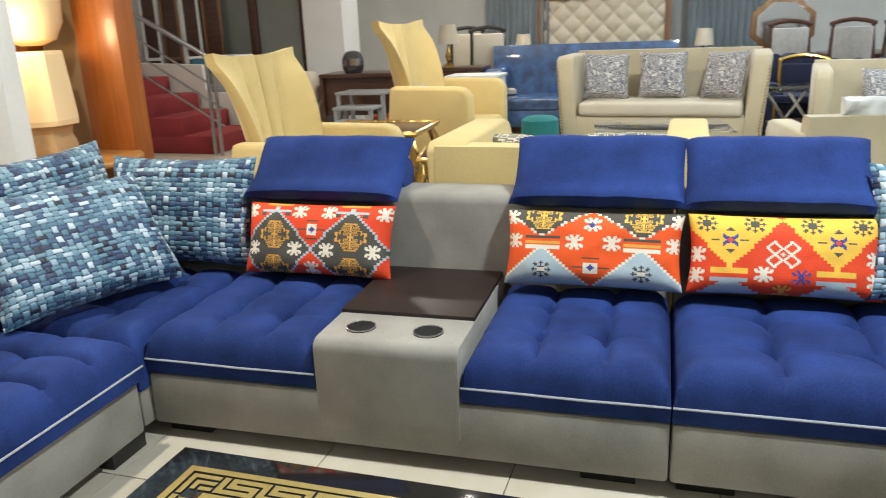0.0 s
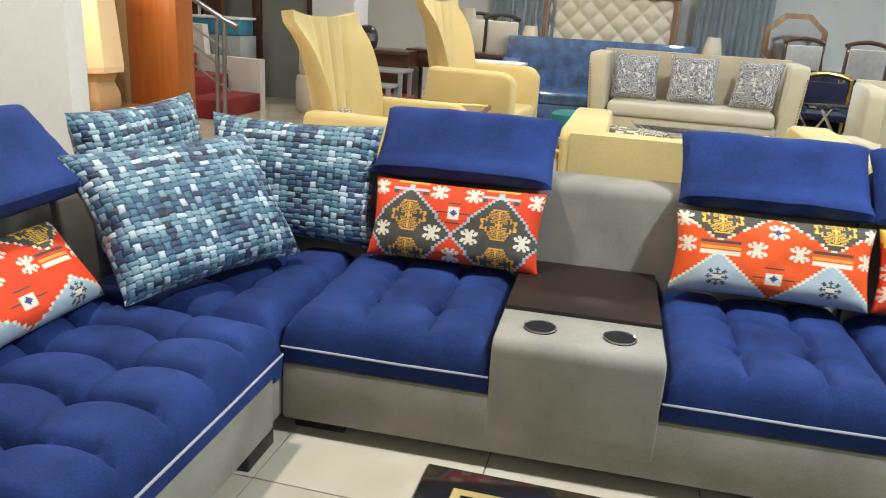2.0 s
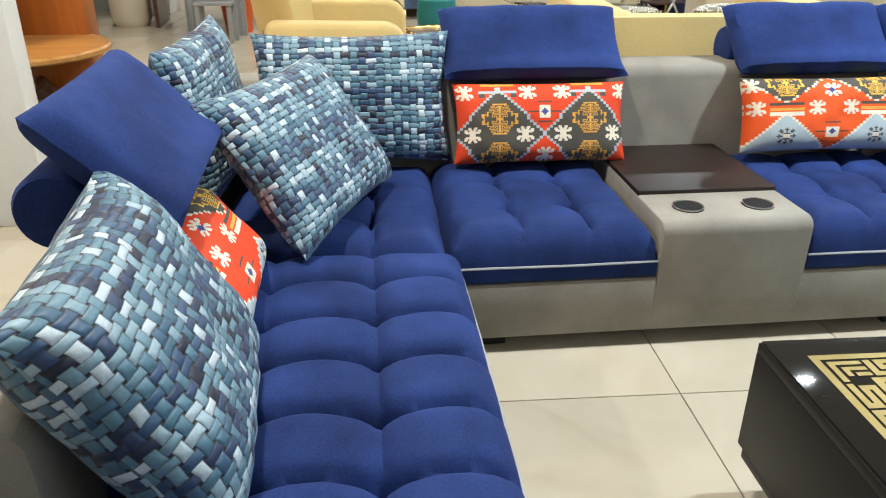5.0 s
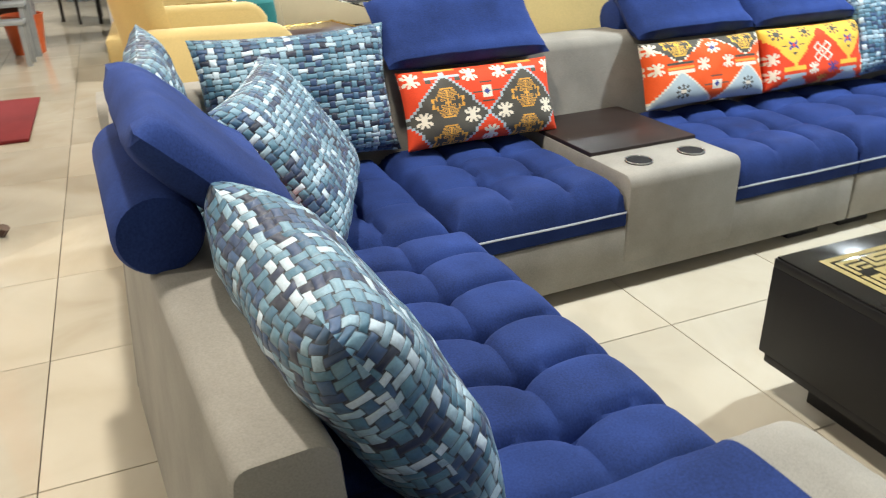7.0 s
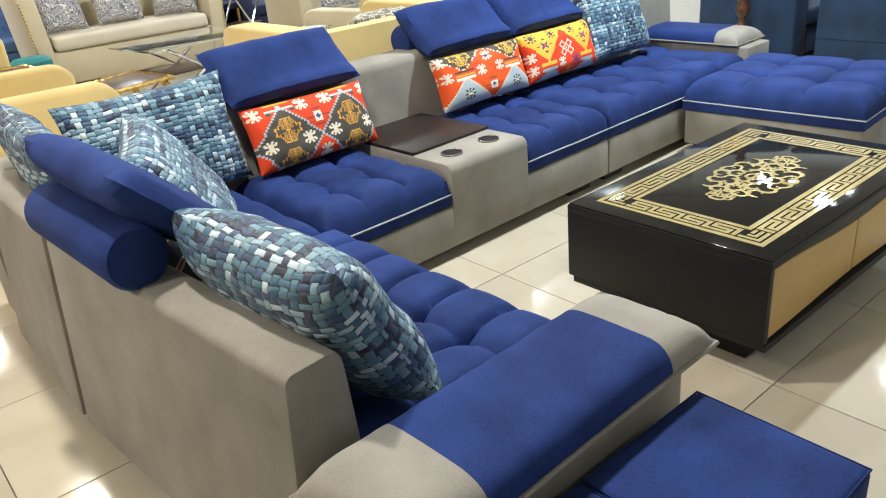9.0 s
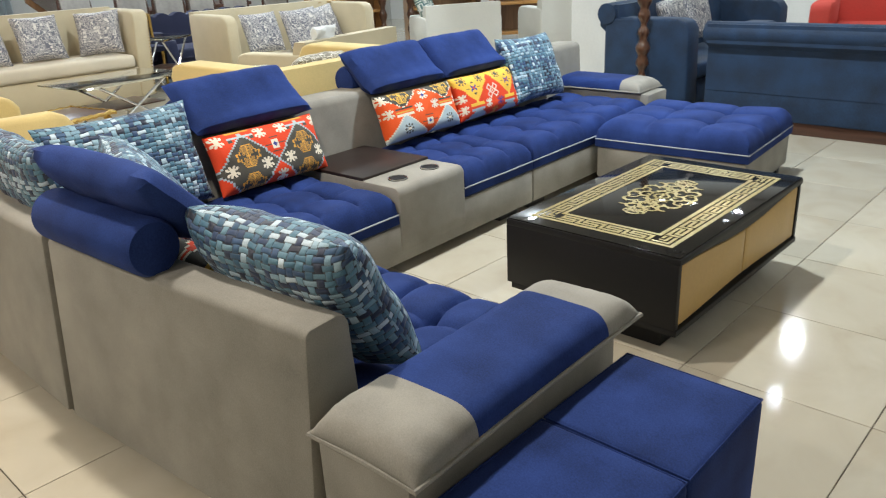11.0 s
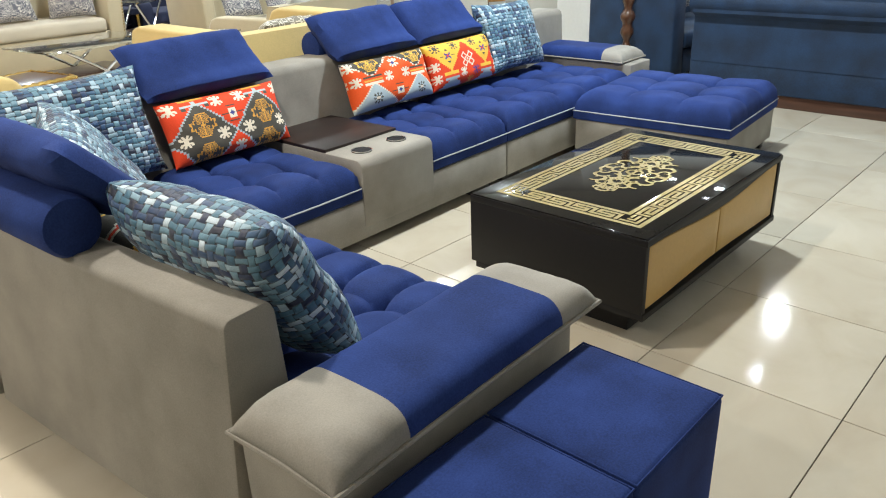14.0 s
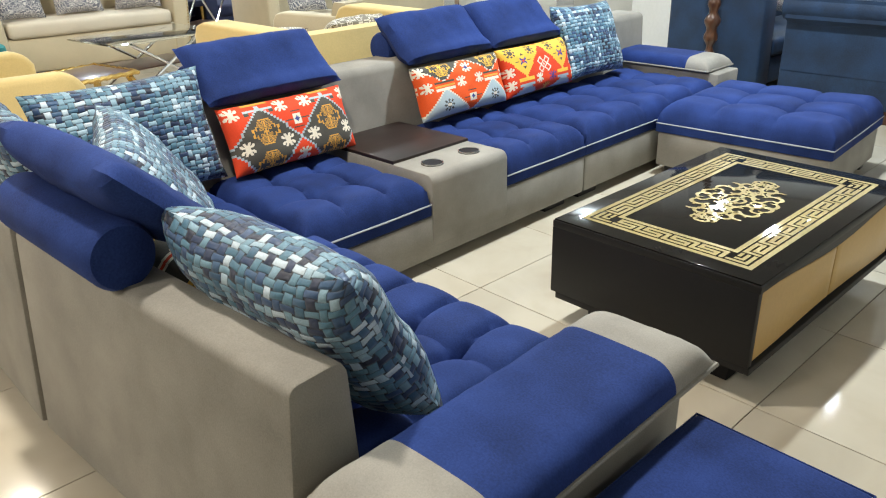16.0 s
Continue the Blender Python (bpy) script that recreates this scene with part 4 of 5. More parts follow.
def settee(name, m, label, w, d, h, mat, seat_mat, arm_h=None, arm_w=0.16, seat_h=0.42, flare=0.0, tufts=0, group="", leg_mat=None, scallop=0, rolled=False, category="sofa", nails=False, channels=0):
    """A settee centred on x, its front towards -y, its back at y = d/2."""
    arm_h = arm_h or h
    leg_mat = leg_mat or DARKLEG
    t = thing(name, m, label, category, group)
    part("base", box(-w / 2 + 0.01, w / 2 - 0.01, -d / 2 + 0.02, d / 2 - 0.01, 0.09, seat_h - 0.13, 0.02), mat, t)
    cu = box(-w / 2 + arm_w, w / 2 - arm_w, -d / 2, d / 2 - 0.18, seat_h - 0.13, seat_h, 0.035, 3)
    part("seat_cushion", cu, seat_mat, t)
    # backrest: a grid front with channels or buttons
    bm = bmesh.new()
    nu, nv = 40, 14
    rows = []
    for j in range(nv + 1):
        v = j / nv
        row = []
        for i in range(nu + 1):
            u = i / nu
            x = (-w / 2 + w * u) * (1 - 0.03 / w)
            top = h
            if scallop:
                top = h - 0.05 + 0.05 * abs(math.sin(math.pi * u * scallop))
            z = seat_h - 0.14 + (top - seat_h + 0.14) * v
            y = d / 2 - 0.20 + 0.05 * v + 0.03 * v ** 6
            if tufts:
                k = (1 - abs(math.sin(math.pi * u * tufts))) ** 3
                y += 0.030 * k * (0.4 + 0.6 * (1 - abs(math.sin(math.pi * v * 2.5))) ** 2)
            if channels:
                y += 0.02 * (1 - abs(math.sin(math.pi * u * channels))) ** 3
            row.append(bm.verts.new((x, y, z)))
        rows.append(row)
    for j in range(nv):
        for i in range(nu):
            bm.faces.new((rows[j][i], rows[j][i + 1], rows[j + 1][i + 1], rows[j + 1][i]))
    back = [[bm.verts.new((r[i].co.x, d / 2 + (0.05 if rolled and j > nv - 5 else 0), r[i].co.z)) for i in range(nu + 1)] for j, r in enumerate(rows)]
    for j in range(nv):
        for i in range(nu):
            bm.faces.new((back[j][i + 1], back[j][i], back[j + 1][i], back[j + 1][i + 1]))
        bm.faces.new((rows[j][0], rows[j + 1][0], back[j + 1][0], back[j][0]))
        bm.faces.new((rows[j + 1][nu], rows[j][nu], back[j][nu], back[j + 1][nu]))
    for i in range(nu):
        bm.faces.new((rows[nv][i], rows[nv][i + 1], back[nv][i + 1], back[nv][i]))
        bm.faces.new((rows[0][i + 1], rows[0][i], back[0][i], back[0][i + 1]))
    bk = part("backrest", bm, mat, t, angle=50)
    part("back_panel", box(-w / 2 + 0.012, w / 2 - 0.012, d / 2 - 0.06, d / 2 - 0.004, 0.09, seat_h, 0.01), mat, t)
    if rolled:
        part("roll", tube([(-w / 2 - 0.01, d / 2 - 0.02, h - 0.07), (w / 2 + 0.01, d / 2 - 0.02, h - 0.07)], 0.085, 16), mat, bk)
    for s in (-1, 1):
        o = [(-d / 2, 0.09), (-d / 2 + 0.01, arm_h - 0.08), (-d / 2 + 0.05, arm_h - 0.02), (-d / 2 + 0.12, arm_h), (d / 2 - 0.06, arm_h), (d / 2 - 0.005, arm_h - 0.03), (d / 2 - 0.005, 0.09)]
        bm = prism(o, "x", s * (w / 2 - arm_w), s * w / 2, 0.018)
        for v in bm.verts:
            if flare and v.co.z > 0.3:
                v.co.x += s * flare * (v.co.z - 0.3) / (arm_h - 0.3)
        a = part("arm", bm, mat, t, angle=50)
        if nails:
            bm = bmesh.new()
            for k in range(26):
                z = 0.12 + k * (arm_h - 0.2) / 26
                x = s * (w / 2 - 0.012 + flare * max(0, z - 0.3) / (arm_h - 0.3))
                bmesh.ops.create_icosphere(bm, subdivisions=1, radius=0.008, matrix=Matrix.Translation((x, -d / 2 - 0.002, z)))
            tagged(part("nailheads", bm, BRASS, a, "brass nailheads"), kind="stuff")
    for sx in (-1, 1):
        for sy in (-1, 1):
            part("leg", lathe([(0.018, 0.0), (0.026, 0.09), (0.028, 0.11)], 12), leg_mat, t, "", pose(sx * (w / 2 - 0.08), sy * (d / 2 - 0.08), 0))
    return t


def scatter(name, m, w, h, mat, label, seed, group=""):
    return solo(name, cushion(w, h, 0.13, 22, 18, 0.06, 0.5, seed, wrinkle=0.008), mat, m, label, "cushion", group)


def wing_chair(m, w=0.96, d=0.84):
    """High-backed armchair, front towards -y."""
    c = thing("wing_chair", m, "pale yellow velvet high-backed wing armchair", "armchair", "pair of yellow wing chairs")
    part("seat_frame", box(-w / 2 + 0.03, w / 2 - 0.03, -d / 2 + 0.03, d / 2 - 0.05, 0.14, 0.30, 0.02), YELLOW, c)
    part("seat_cushion", box(-w / 2 + 0.13, w / 2 - 0.13, -d / 2, d / 2 - 0.2, 0.30, 0.43, 0.04, 3), YELLOW, c)
    bm = bmesh.new()
    nu, nv = 30, 18
    fr, bk = [], []
    for j in range(nv + 1):
        v = j / nv
        a, b = [], []
        for i in range(nu + 1):
            u = 2 * i / nu - 1
            half = 0.29 + 0.13 * v
            z = 0.30 + 0.87 * v + 0.03 * v ** 4 * abs(u) ** 3
            y = d / 2 - 0.25 + 0.13 * v - 0.13 * abs(u) ** 3 * math.sin(math.pi * min(1, v * 1.1)) ** 0.5
            groove = sum(math.exp(-((u - g * (0.5 + 0.5 * v)) / 0.035) ** 2) for g in (-0.45, 0.0, 0.45))
            a.append(bm.verts.new((u * half, y + 0.022 * groove * min(1, v * 3), z)))
            b.append(bm.verts.new((u * half * 0.99, y + 0.11 * (1 - 0.4 * abs(u) ** 2), z - 0.01)))
        fr.append(a)
        bk.append(b)
    for j in range(nv):
        for i in range(nu):
            bm.faces.new((fr[j][i], fr[j][i + 1], fr[j + 1][i + 1], fr[j + 1][i]))
            bm.faces.new((bk[j][i + 1], bk[j][i], bk[j + 1][i], bk[j + 1][i + 1]))
        bm.faces.new((fr[j][0], fr[j + 1][0], bk[j + 1][0], bk[j][0]))
        bm.faces.new((fr[j + 1][nu], fr[j][nu], bk[j][nu], bk[j + 1][nu]))
    for i in range(nu):
        bm.faces.new((fr[nv][i], fr[nv][i + 1], bk[nv][i + 1], bk[nv][i]))
        bm.faces.new((fr[0][i + 1], fr[0][i], bk[0][i], bk[0][i + 1]))
    part("backrest", bm, YELLOW, c, "channelled winged back", angle=60)
    for s in (-1, 1):
        o = [(-d / 2, 0.14), (-d / 2, 0.64), (-d / 2 + 0.04, 0.70), (-d / 2 + 0.10, 0.715), (d / 2 - 0.2, 0.72), (d / 2 - 0.14, 0.14)]
        part("arm", prism(o, "x", s * (w / 2 - 0.13), s * w / 2, 0.03), YELLOW, c, angle=60)
        for sy in (-1, 1):
            part("leg", lathe([(0.016, 0.0), (0.028, 0.15)], 10), BROWNWOOD, c, "dark wooden leg", pose(s * (w / 2 - 0.08), sy * (d / 2 - 0.10), 0))
    return c


chair = wing_chair(pose(-1.84, 4.08, 0, 0, 0, 88))
copy_thing(chair, pose(-1.83, 6.60, 0, 0, 0, 86) @ Matrix.Scale(1.12, 4))
scatter("bolster_cushion", lean(-2.05, 4.05, 0.56, 25, 88), 0.42, 0.26, LEAFPRINT, "leaf-printed cushion on a yellow wing chair", 21)
scatter("bolster_cushion", lean(-2.00, 6.50, 0.66, 25, 86), 0.50, 0.26, LEAFPRINT, "leaf-printed cushion on a yellow wing chair", 22)

loveseat = settee("yellow_loveseat", pose(-0.18, 3.43, 0, 0, 0, 180), "pale yellow velvet loveseat with its back to the sectional", 1.06, 0.90, 0.825, YELLOW, YELLOW, arm_h=0.84, arm_w=0.17, flare=0.03, channels=3)
scatter("printed_cushion", lean(-0.48, 3.55, 0.66, 40, 165), 0.40, 0.36, LEAFPRINT, "leaf-printed cushion on the yellow loveseat", 23)
scatter("printed_cushion", lean(0.02, 3.50, 0.70, 55, 186), 0.46, 0.36, LEAFPRINT, "leaf-printed cushion on the yellow loveseat", 24)

beige = settee("beige_settee", pose(0.04, 7.86, 0, 0, 0, -3), "beige velvet settee with flared arms and brass nailheads", 1.80, 0.88, 0.97, BEIGE, BEIGESEAT, arm_h=0.95, arm_w=0.16, seat_h=0.52, flare=0.06, channels=4, nails=True)
for k, (cx, tn) in enumerate(((-0.50, 14), (0.04, 0), (0.60, -38))):
    scatter("printed_cushion", lean(cx, 7.88 + abs(tn) * -0.003, 0.74, 18, tn, -3 + 3 * k), 0.45, 0.45, PRINT, "black and white printed cushion on the beige settee", 30 + k, "printed cushions")
settee("tufted_settee", pose(2.07, 6.55, 0, 0, 0, -6), "beige velvet settee with a buttoned back", 1.75, 0.86, 0.90, BEIGE, BEIGESEAT, arm_h=0.88, arm_w=0.12, tufts=4)
for k, (cx, tn) in enumerate(((1.74, 0), (2.26, -6), (2.56, 8))):
    scatter("printed_cushion", lean(cx, 6.50, 0.66, 20, tn, 3 * k), 0.44, 0.42, PRINT, "black and white printed cushion on the buttoned settee", 40 + k, "printed cushions")
settee("beige_loveseat", pose(1.50, 5.28, 0, 0, 0, 190), "ochre beige loveseat seen from behind", 1.30, 0.84, 0.72, BEIGE, BEIGESEAT, arm_h=0.62, arm_w=0.14)
solo("plastic_bag", cushion(0.30, 0.16, 0.08, 16, 12, 0.1, 0.5, 50, wrinkle=0.03), PLASTER, pose(1.25, 4.90, 0.75, 70, 0, 190), "crumpled white plastic bag on a loveseat", "bag")


def glass_table(m):
    t = thing("glass_table", m, "clear glass coffee table on crossed chrome legs", "coffee table")
    part("glass_top", box(-0.52, 0.52, -0.38, 0.38, 0.436, 0.45, 0.003), CLEAR, t, "clear glass top")
    for s in (-1, 1):
        part("leg", tube([(-0.34, s * 0.25, 0.01), (0.34, s * 0.25, 0.432)], 0.014, 8), CHROME, t, "chrome leg")
        part("leg", tube([(0.34, s * 0.25, 0.01), (-0.34, s * 0.25, 0.432)], 0.014, 8), CHROME, t, "chrome leg")
    part("shelf", box(-0.3, 0.3, -0.24, 0.24, 0.21, 0.222, 0.003), BROWNWOOD, t, "dark shelf")
    return t


glass_table(pose(0.08, 6.42, 0, 0, 0, 8))
side = glass_table(pose(1.25, 7.75, 0.0, 0, 0, 30))
side.scale = (0.7, 0.7, 1.4)


def gilt_table(m):
    t = thing("gilt_table", m, "dark red wooden side table with a carved gilt edge", "side table")
    part("tabletop", box(-0.34, 0.34, -0.30, 0.30, 0.60, 0.62, 0.004), BROWNWOOD, t, "dark red polished top")
    pts = []
    for k in range(96):
        a = 2 * math.pi * k / 96
        q = max(abs(math.cos(a)) / 0.35, abs(math.sin(a)) / 0.31)
        pts.append((math.cos(a) / q, math.sin(a) / q, 0.612 + 0.004 * math.sin(k * 1.9)))
    part("gilt_edge", tube(pts, 0.018, 8, closed=True), BRASS, t, "carved gilt edge")
    for sx in (-1, 1):
        for sy in (-1, 1):
            p = [(sx * (0.29 + 0.05 * math.sin(q * 0.9)), sy * (0.25 + 0.05 * math.sin(q * 0.9)), 0.6 - q * 0.1) for q in range(7)]
            part("leg", tube(p, [0.03, 0.035, 0.028, 0.02, 0.018, 0.024, 0.03], 8), BRASS, t, "curved gilt leg")
    part("shelf", box(-0.24, 0.24, -0.2, 0.2, 0.20, 0.22, 0.004), BROWNWOOD, t)
    return t


gilt_table(pose(-1.78, 5.02, 0, 0, 0, 4))
gilt = gilt_table(pose(-1.10, 4.75, -0.18, 0, 0, 12))
gilt.location.z = 0.0
gilt.scale = (0.75, 0.75, 0.8)

# helmet on a brown desk, nest of grey tables
desk = thing("desk", pose(-3.40, 8.55, 0, 0, 0, 4), "dark brown wooden desk", "desk")
part("tabletop", box(-0.45, 0.45, -0.3, 0.3, 0.74, 0.78, 0.004), BROWNWOOD, desk)
for s in (-1, 1):
    part("side_panel", box(s * 0.43 - 0.02, s * 0.43 + 0.02, -0.28, 0.28, 0, 0.74), BROWNWOOD, desk)
part("modesty_panel", box(-0.41, 0.41, -0.22, -0.20, 0.30, 0.74), BROWNWOOD, desk)
hel = thing("helmet", pose(-3.46, 8.40, 0.78, 0, 0, 20), "glossy black motorcycle helmet on a desk", "helmet")
prof = [(0.095, 0.0), (0.115, 0.03), (0.128, 0.08), (0.130, 0.13), (0.120, 0.18), (0.095, 0.225), (0.055, 0.25), (0.01, 0.258)]
part("shell", lathe(prof, 28), HELMET, hel, "glossy black shell")
bm = bmesh.new()
v0 = []
for k in range(13):
    a = radians(-155 + k * 10)
    v0.append([bm.verts.new((0.134 * math.cos(a), 0.134 * math.sin(a), z)) for z in (0.09, 0.13, 0.17)])
for a, b in zip(v0, v0[1:]):
    bm.faces.new((a[0], b[0], b[1], a[1]))
    bm.faces.new((a[1], b[1], b[2], a[2]))
bmesh.ops.solidify(bm, geom=bm.faces[:], thickness=0.004)
part("visor", bm, CHROME, hel, "shiny visor")


def nest_table(m, k):
    t = thing("nesting_table", m, "grey lacquered nesting side table", "side table", "nest of grey tables")
    w, h = 0.26 * k, 0.55 * k
    part("tabletop", box(-w, w, -w * 0.7, w * 0.7, h - 0.03, h, 0.004), GREYTABLE, t)
    for sx in (-1, 1):
        for sy in (-1, 1):
            part("leg", box(sx * (w - 0.03) - 0.02, sx * (w - 0.03) + 0.02, sy * (w * 0.7 - 0.03) - 0.02, sy * (w * 0.7 - 0.03) + 0.02, 0, h - 0.03), GREYTABLE, t)
    return t


nest_table(pose(-3.12, 7.95, 0), 1.12)
nest_table(pose(-3.09, 7.62, 0), 0.88)
nest_table(pose(-3.05, 7.40, 0), 0.66)
chest = thing("carved_chest", pose(-1.95, 8.3, 0), "white painted carved chest of drawers", "chest")
part("body", box(-0.28, 0.28, -0.2, 0.2, 0.08, 0.72, 0.01), PLASTER, chest)
part("top", box(-0.30, 0.30, -0.22, 0.22, 0.722, 0.75, 0.006), PLASTER, chest)
for k in range(3):
    dr = part("drawer", box(-0.25, 0.25, -0.215, -0.202, 0.12 + k * 0.2, 0.29 + k * 0.2, 0.006), PLASTER, chest)
    part("knob", lathe([(0.006, 0), (0.014, 0.012), (0.0, 0.022)], 10), BRASS, dr, "brass knob", pose(0, -0.215, 0.205 + k * 0.2, 90))
part("foot", box(-0.26, 0.26, -0.18, 0.18, 0, 0.08), PLASTER, chest)

# blue sofa in its plastic wrap, teal stool
WRAPPED = material("blue_cloth_in_plastic", (0.018, 0.055, 0.17), 0.4, vary=0.4, grain=9, bump=1.6, coat=1.0, blotch=7, tint=(2.2, 1.9, 1.5))
settee("wrapped_sofa", pose(-0.92, 9.35, 0, 0, 0, 6), "blue sofa wrapped in shiny clear plastic", 2.25, 0.95, 1.0, WRAPPED, WRAPPED, arm_h=0.76, arm_w=0.22)
stool = thing("teal_stool", pose(-1.03, 7.15, 0), "round teal velvet stool", "stool")
part("seat", lathe([(0.14, 0.10), (0.17, 0.14), (0.18, 0.26), (0.17, 0.40), (0.13, 0.43), (0.01, 0.435)], 24), TEALV, stool)
part("base", lathe([(0.15, 0.0), (0.15, 0.10)], 24), BRASS, stool, "brass base ring")

# navy chair and scalloped sofa
settee("scalloped_sofa", pose(2.35, 8.55, 0, 0, 0, -4), "navy velvet sofa with a scalloped back", 1.6, 0.86, 0.80, NAVY, NAVY, arm_h=0.55, scallop=7)
settee("scalloped_armchair", pose(1.30, 8.75, 0, 0, 0, 20), "navy velvet armchair with a scalloped back", 0.8, 0.7, 0.86, NAVY, NAVY, arm_h=0.60, scallop=4, category="armchair")


def dining_chair(m, label, back_mat, frame_mat, group, h=1.1):
    c = thing("dining_chair", m, label, "chair", group)
    part("seat", box(-0.23, 0.23, -0.22, 0.22, 0.42, 0.49, 0.02), back_mat, c)
    part("backrest", box(-0.20, 0.20, 0.185, 0.235, 0.52, h - 0.05, 0.015), back_mat, c)
    for s in (-1, 1):
        part("back_post", tube([(s * 0.22, 0.20, 0.0), (s * 0.22, 0.20, 0.45), (s * 0.225, 0.22, 0.8), (s * 0.20, 0.26, h)], 0.02, 8), frame_mat, c)
        part("front_leg", tube([(s * 0.20, -0.19, 0.0), (s * 0.20, -0.19, 0.43)], [0.014, 0.022], 8), frame_mat, c)
    part("crest", tube([(-0.24, 0.26, h - 0.02), (-0.12, 0.26, h + 0.015), (0, 0.26, h + 0.03), (0.12, 0.26, h + 0.015), (0.24, 0.26, h - 0.02)], 0.024, 8), frame_mat, c, "carved dark crest")
    return c


dining_chair(pose(1.34, 8.45, 0, 0, 0, -12), "navy velvet dining chair on gold legs", NAVY, BRASS, "", 0.82)
striped = dining_chair(pose(2.02, 9.6, 0, 0, 0, 4), "dark carved dining chair with grey striped back", STRIPE, BROWNWOOD, "carved dining chairs", 1.14)
for dx, dy, tn in ((2.55, 9.65, -3), (3.1, 9.7, 4), (1.42, 9.9, 8), (3.7, 9.8, -2), (4.3, 9.6, 0)):
    copy_thing(striped, pose(dx, dy, 0, 0, 0, tn))
cream_chair = dining_chair(pose(-2.05, 9.5, 0, 0, 0, 30), "black dining chair with a cream back", BEIGESEAT, DARKLEG, "black dining chairs", 1.2)
copy_thing(cream_chair, pose(-2.45, 9.9, 0, 0, 0, 25))
dtable = thing("dining_table", pose(2.9, 10.5, 0), "dark carved dining table", "table")
part("tabletop", box(-1.1, 1.1, -0.5, 0.5, 0.73, 0.78, 0.01), BROWNWOOD, dtable)
for s in (-1, 1):
    part("pedestal", lathe([(0.22, 0.0), (0.2, 0.05), (0.07, 0.12), (0.06, 0.35), (0.11, 0.5), (0.06, 0.66), (0.2, 0.73)], 16), BROWNWOOD, dtable, "", pose(s * 0.7, 0, 0))
mirror = thing("dressing_mirror", pose(1.35, 10.6, 0, 0, 0, 0), "octagonal mirror on a carved wooden dresser", "mirror")
part("dresser", box(-0.45, 0.45, -0.2, 0.2, 0.0, 0.75, 0.01), WALNUT, mirror)
oct_pts = [(0.40 * math.cos(radians(22.5 + 45 * k)), 1.12 + 0.36 * math.sin(radians(22.5 + 45 * k))) for k in range(8)]
part("frame", prism(oct_pts, "y", 0.02, 0.06, 0.01), WALNUT, mirror, "octagonal wooden frame")
oct_in = [(x * 0.80, 1.12 + (z - 1.12) * 0.80) for x, z in oct_pts]
part("mirror_glass", prism(oct_in, "y", 0.008, 0.019), CHROME, mirror, "mirror glass")

# bed with a diamond-buttoned headboard, curtains, bedside lamps
bed = thing("bed", pose(-0.98, 11.1, 0), "bed with a cream diamond-buttoned headboard in a wooden frame", "bed")
part("mattress", box(-0.85, 0.85, -1.1, 0.85, 0.25, 0.58, 0.05), CREAMTUFT, bed)
part("bed_base", box(-0.88, 0.88, -1.12, 0.88, 0.0, 0.25, 0.01), WALNUT, bed)
bm = bmesh.new()
nu, nv = 96, 60
rows = []
for j in range(nv + 1):
    row = []
    for i in range(nu + 1):
        x, z = -0.88 + 1.76 * i / nu, 0.45 + 1.1 * j / nv
        a, b = abs(math.sin(math.pi * (x + z) / 0.30)), abs(math.sin(math.pi * (x - z) / 0.30))
        row.append(bm.verts.new((x, 0.90 - 0.045 * (min(a, 1) * min(b, 1)) ** 0.4, z)))
    rows.append(row)
for j in range(nv):
    for i in range(nu):
        bm.faces.new((rows[j][i], rows[j][i + 1], rows[j + 1][i + 1], rows[j + 1][i]))
part("headboard", bm, CREAMTUFT, bed, "cream diamond-buttoned headboard")
for s in (-1, 1):
    part("side_rail", box(s * 0.93 - 0.05, s * 0.93 + 0.05, 0.84, 0.95, 0.0, 1.62, 0.01), WALNUT, bed)
part("top_rail", box(-0.98, 0.98, 0.84, 0.95, 1.55, 1.64, 0.01), WALNUT, bed)
for k in range(5):
    scatter("striped_cushion", lean(-1.65 + 0.33 * k, 11.6, 0.76, 22, 0, 6 * (k % 2)), 0.42, 0.36, STRIPE if k % 2 else CREAMTUFT, "brown and cream striped cushion on the bed", 60 + k, "bed cushions")


def curtain(x0, x1, y, z0, z1):
    n = 60
    bm = bmesh.new()
    a = [bm.verts.new((x0 + (x1 - x0) * k / n, y + 0.05 * math.sin(k * 1.15) + 0.012 * math.sin(k * 0.4), z0)) for k in range(n + 1)]
    b = [bm.verts.new((v.co.x, v.co.y * 0.3 + y * 0.7, z1)) for v in a]
    for k in range(n):
        bm.faces.new((a[k], a[k + 1], b[k + 1], b[k]))
    bmesh.ops.solidify(bm, geom=bm.faces[:], thickness=0.004)
    return solo("curtain", bm, CURTAIN, pose(0, 0, 0), "silver blue pleated curtain on the back wall", "curtain", "back wall curtains")


curtain(-2.75, -1.78, 11.95, 0.004, 2.6)
curtain(0.22, 1.25, 11.95, 0.004, 2.6)
curtain(3.3, 4.6, 11.95, 0.004, 2.6)


def table_lamp(m, label):
    t = thing("table_lamp", m, label, "lamp", "bedside lamps")
    part("base", lathe([(0.07, 0), (0.06, 0.02), (0.02, 0.05), (0.045, 0.12), (0.02, 0.2), (0.012, 0.28)], 16), BRASS, t, "brass base")
    part("shade", lathe([(0.13, 0.26), (0.09, 0.48)], 20), CREAMTUFT, t, "cream shade")
    return t


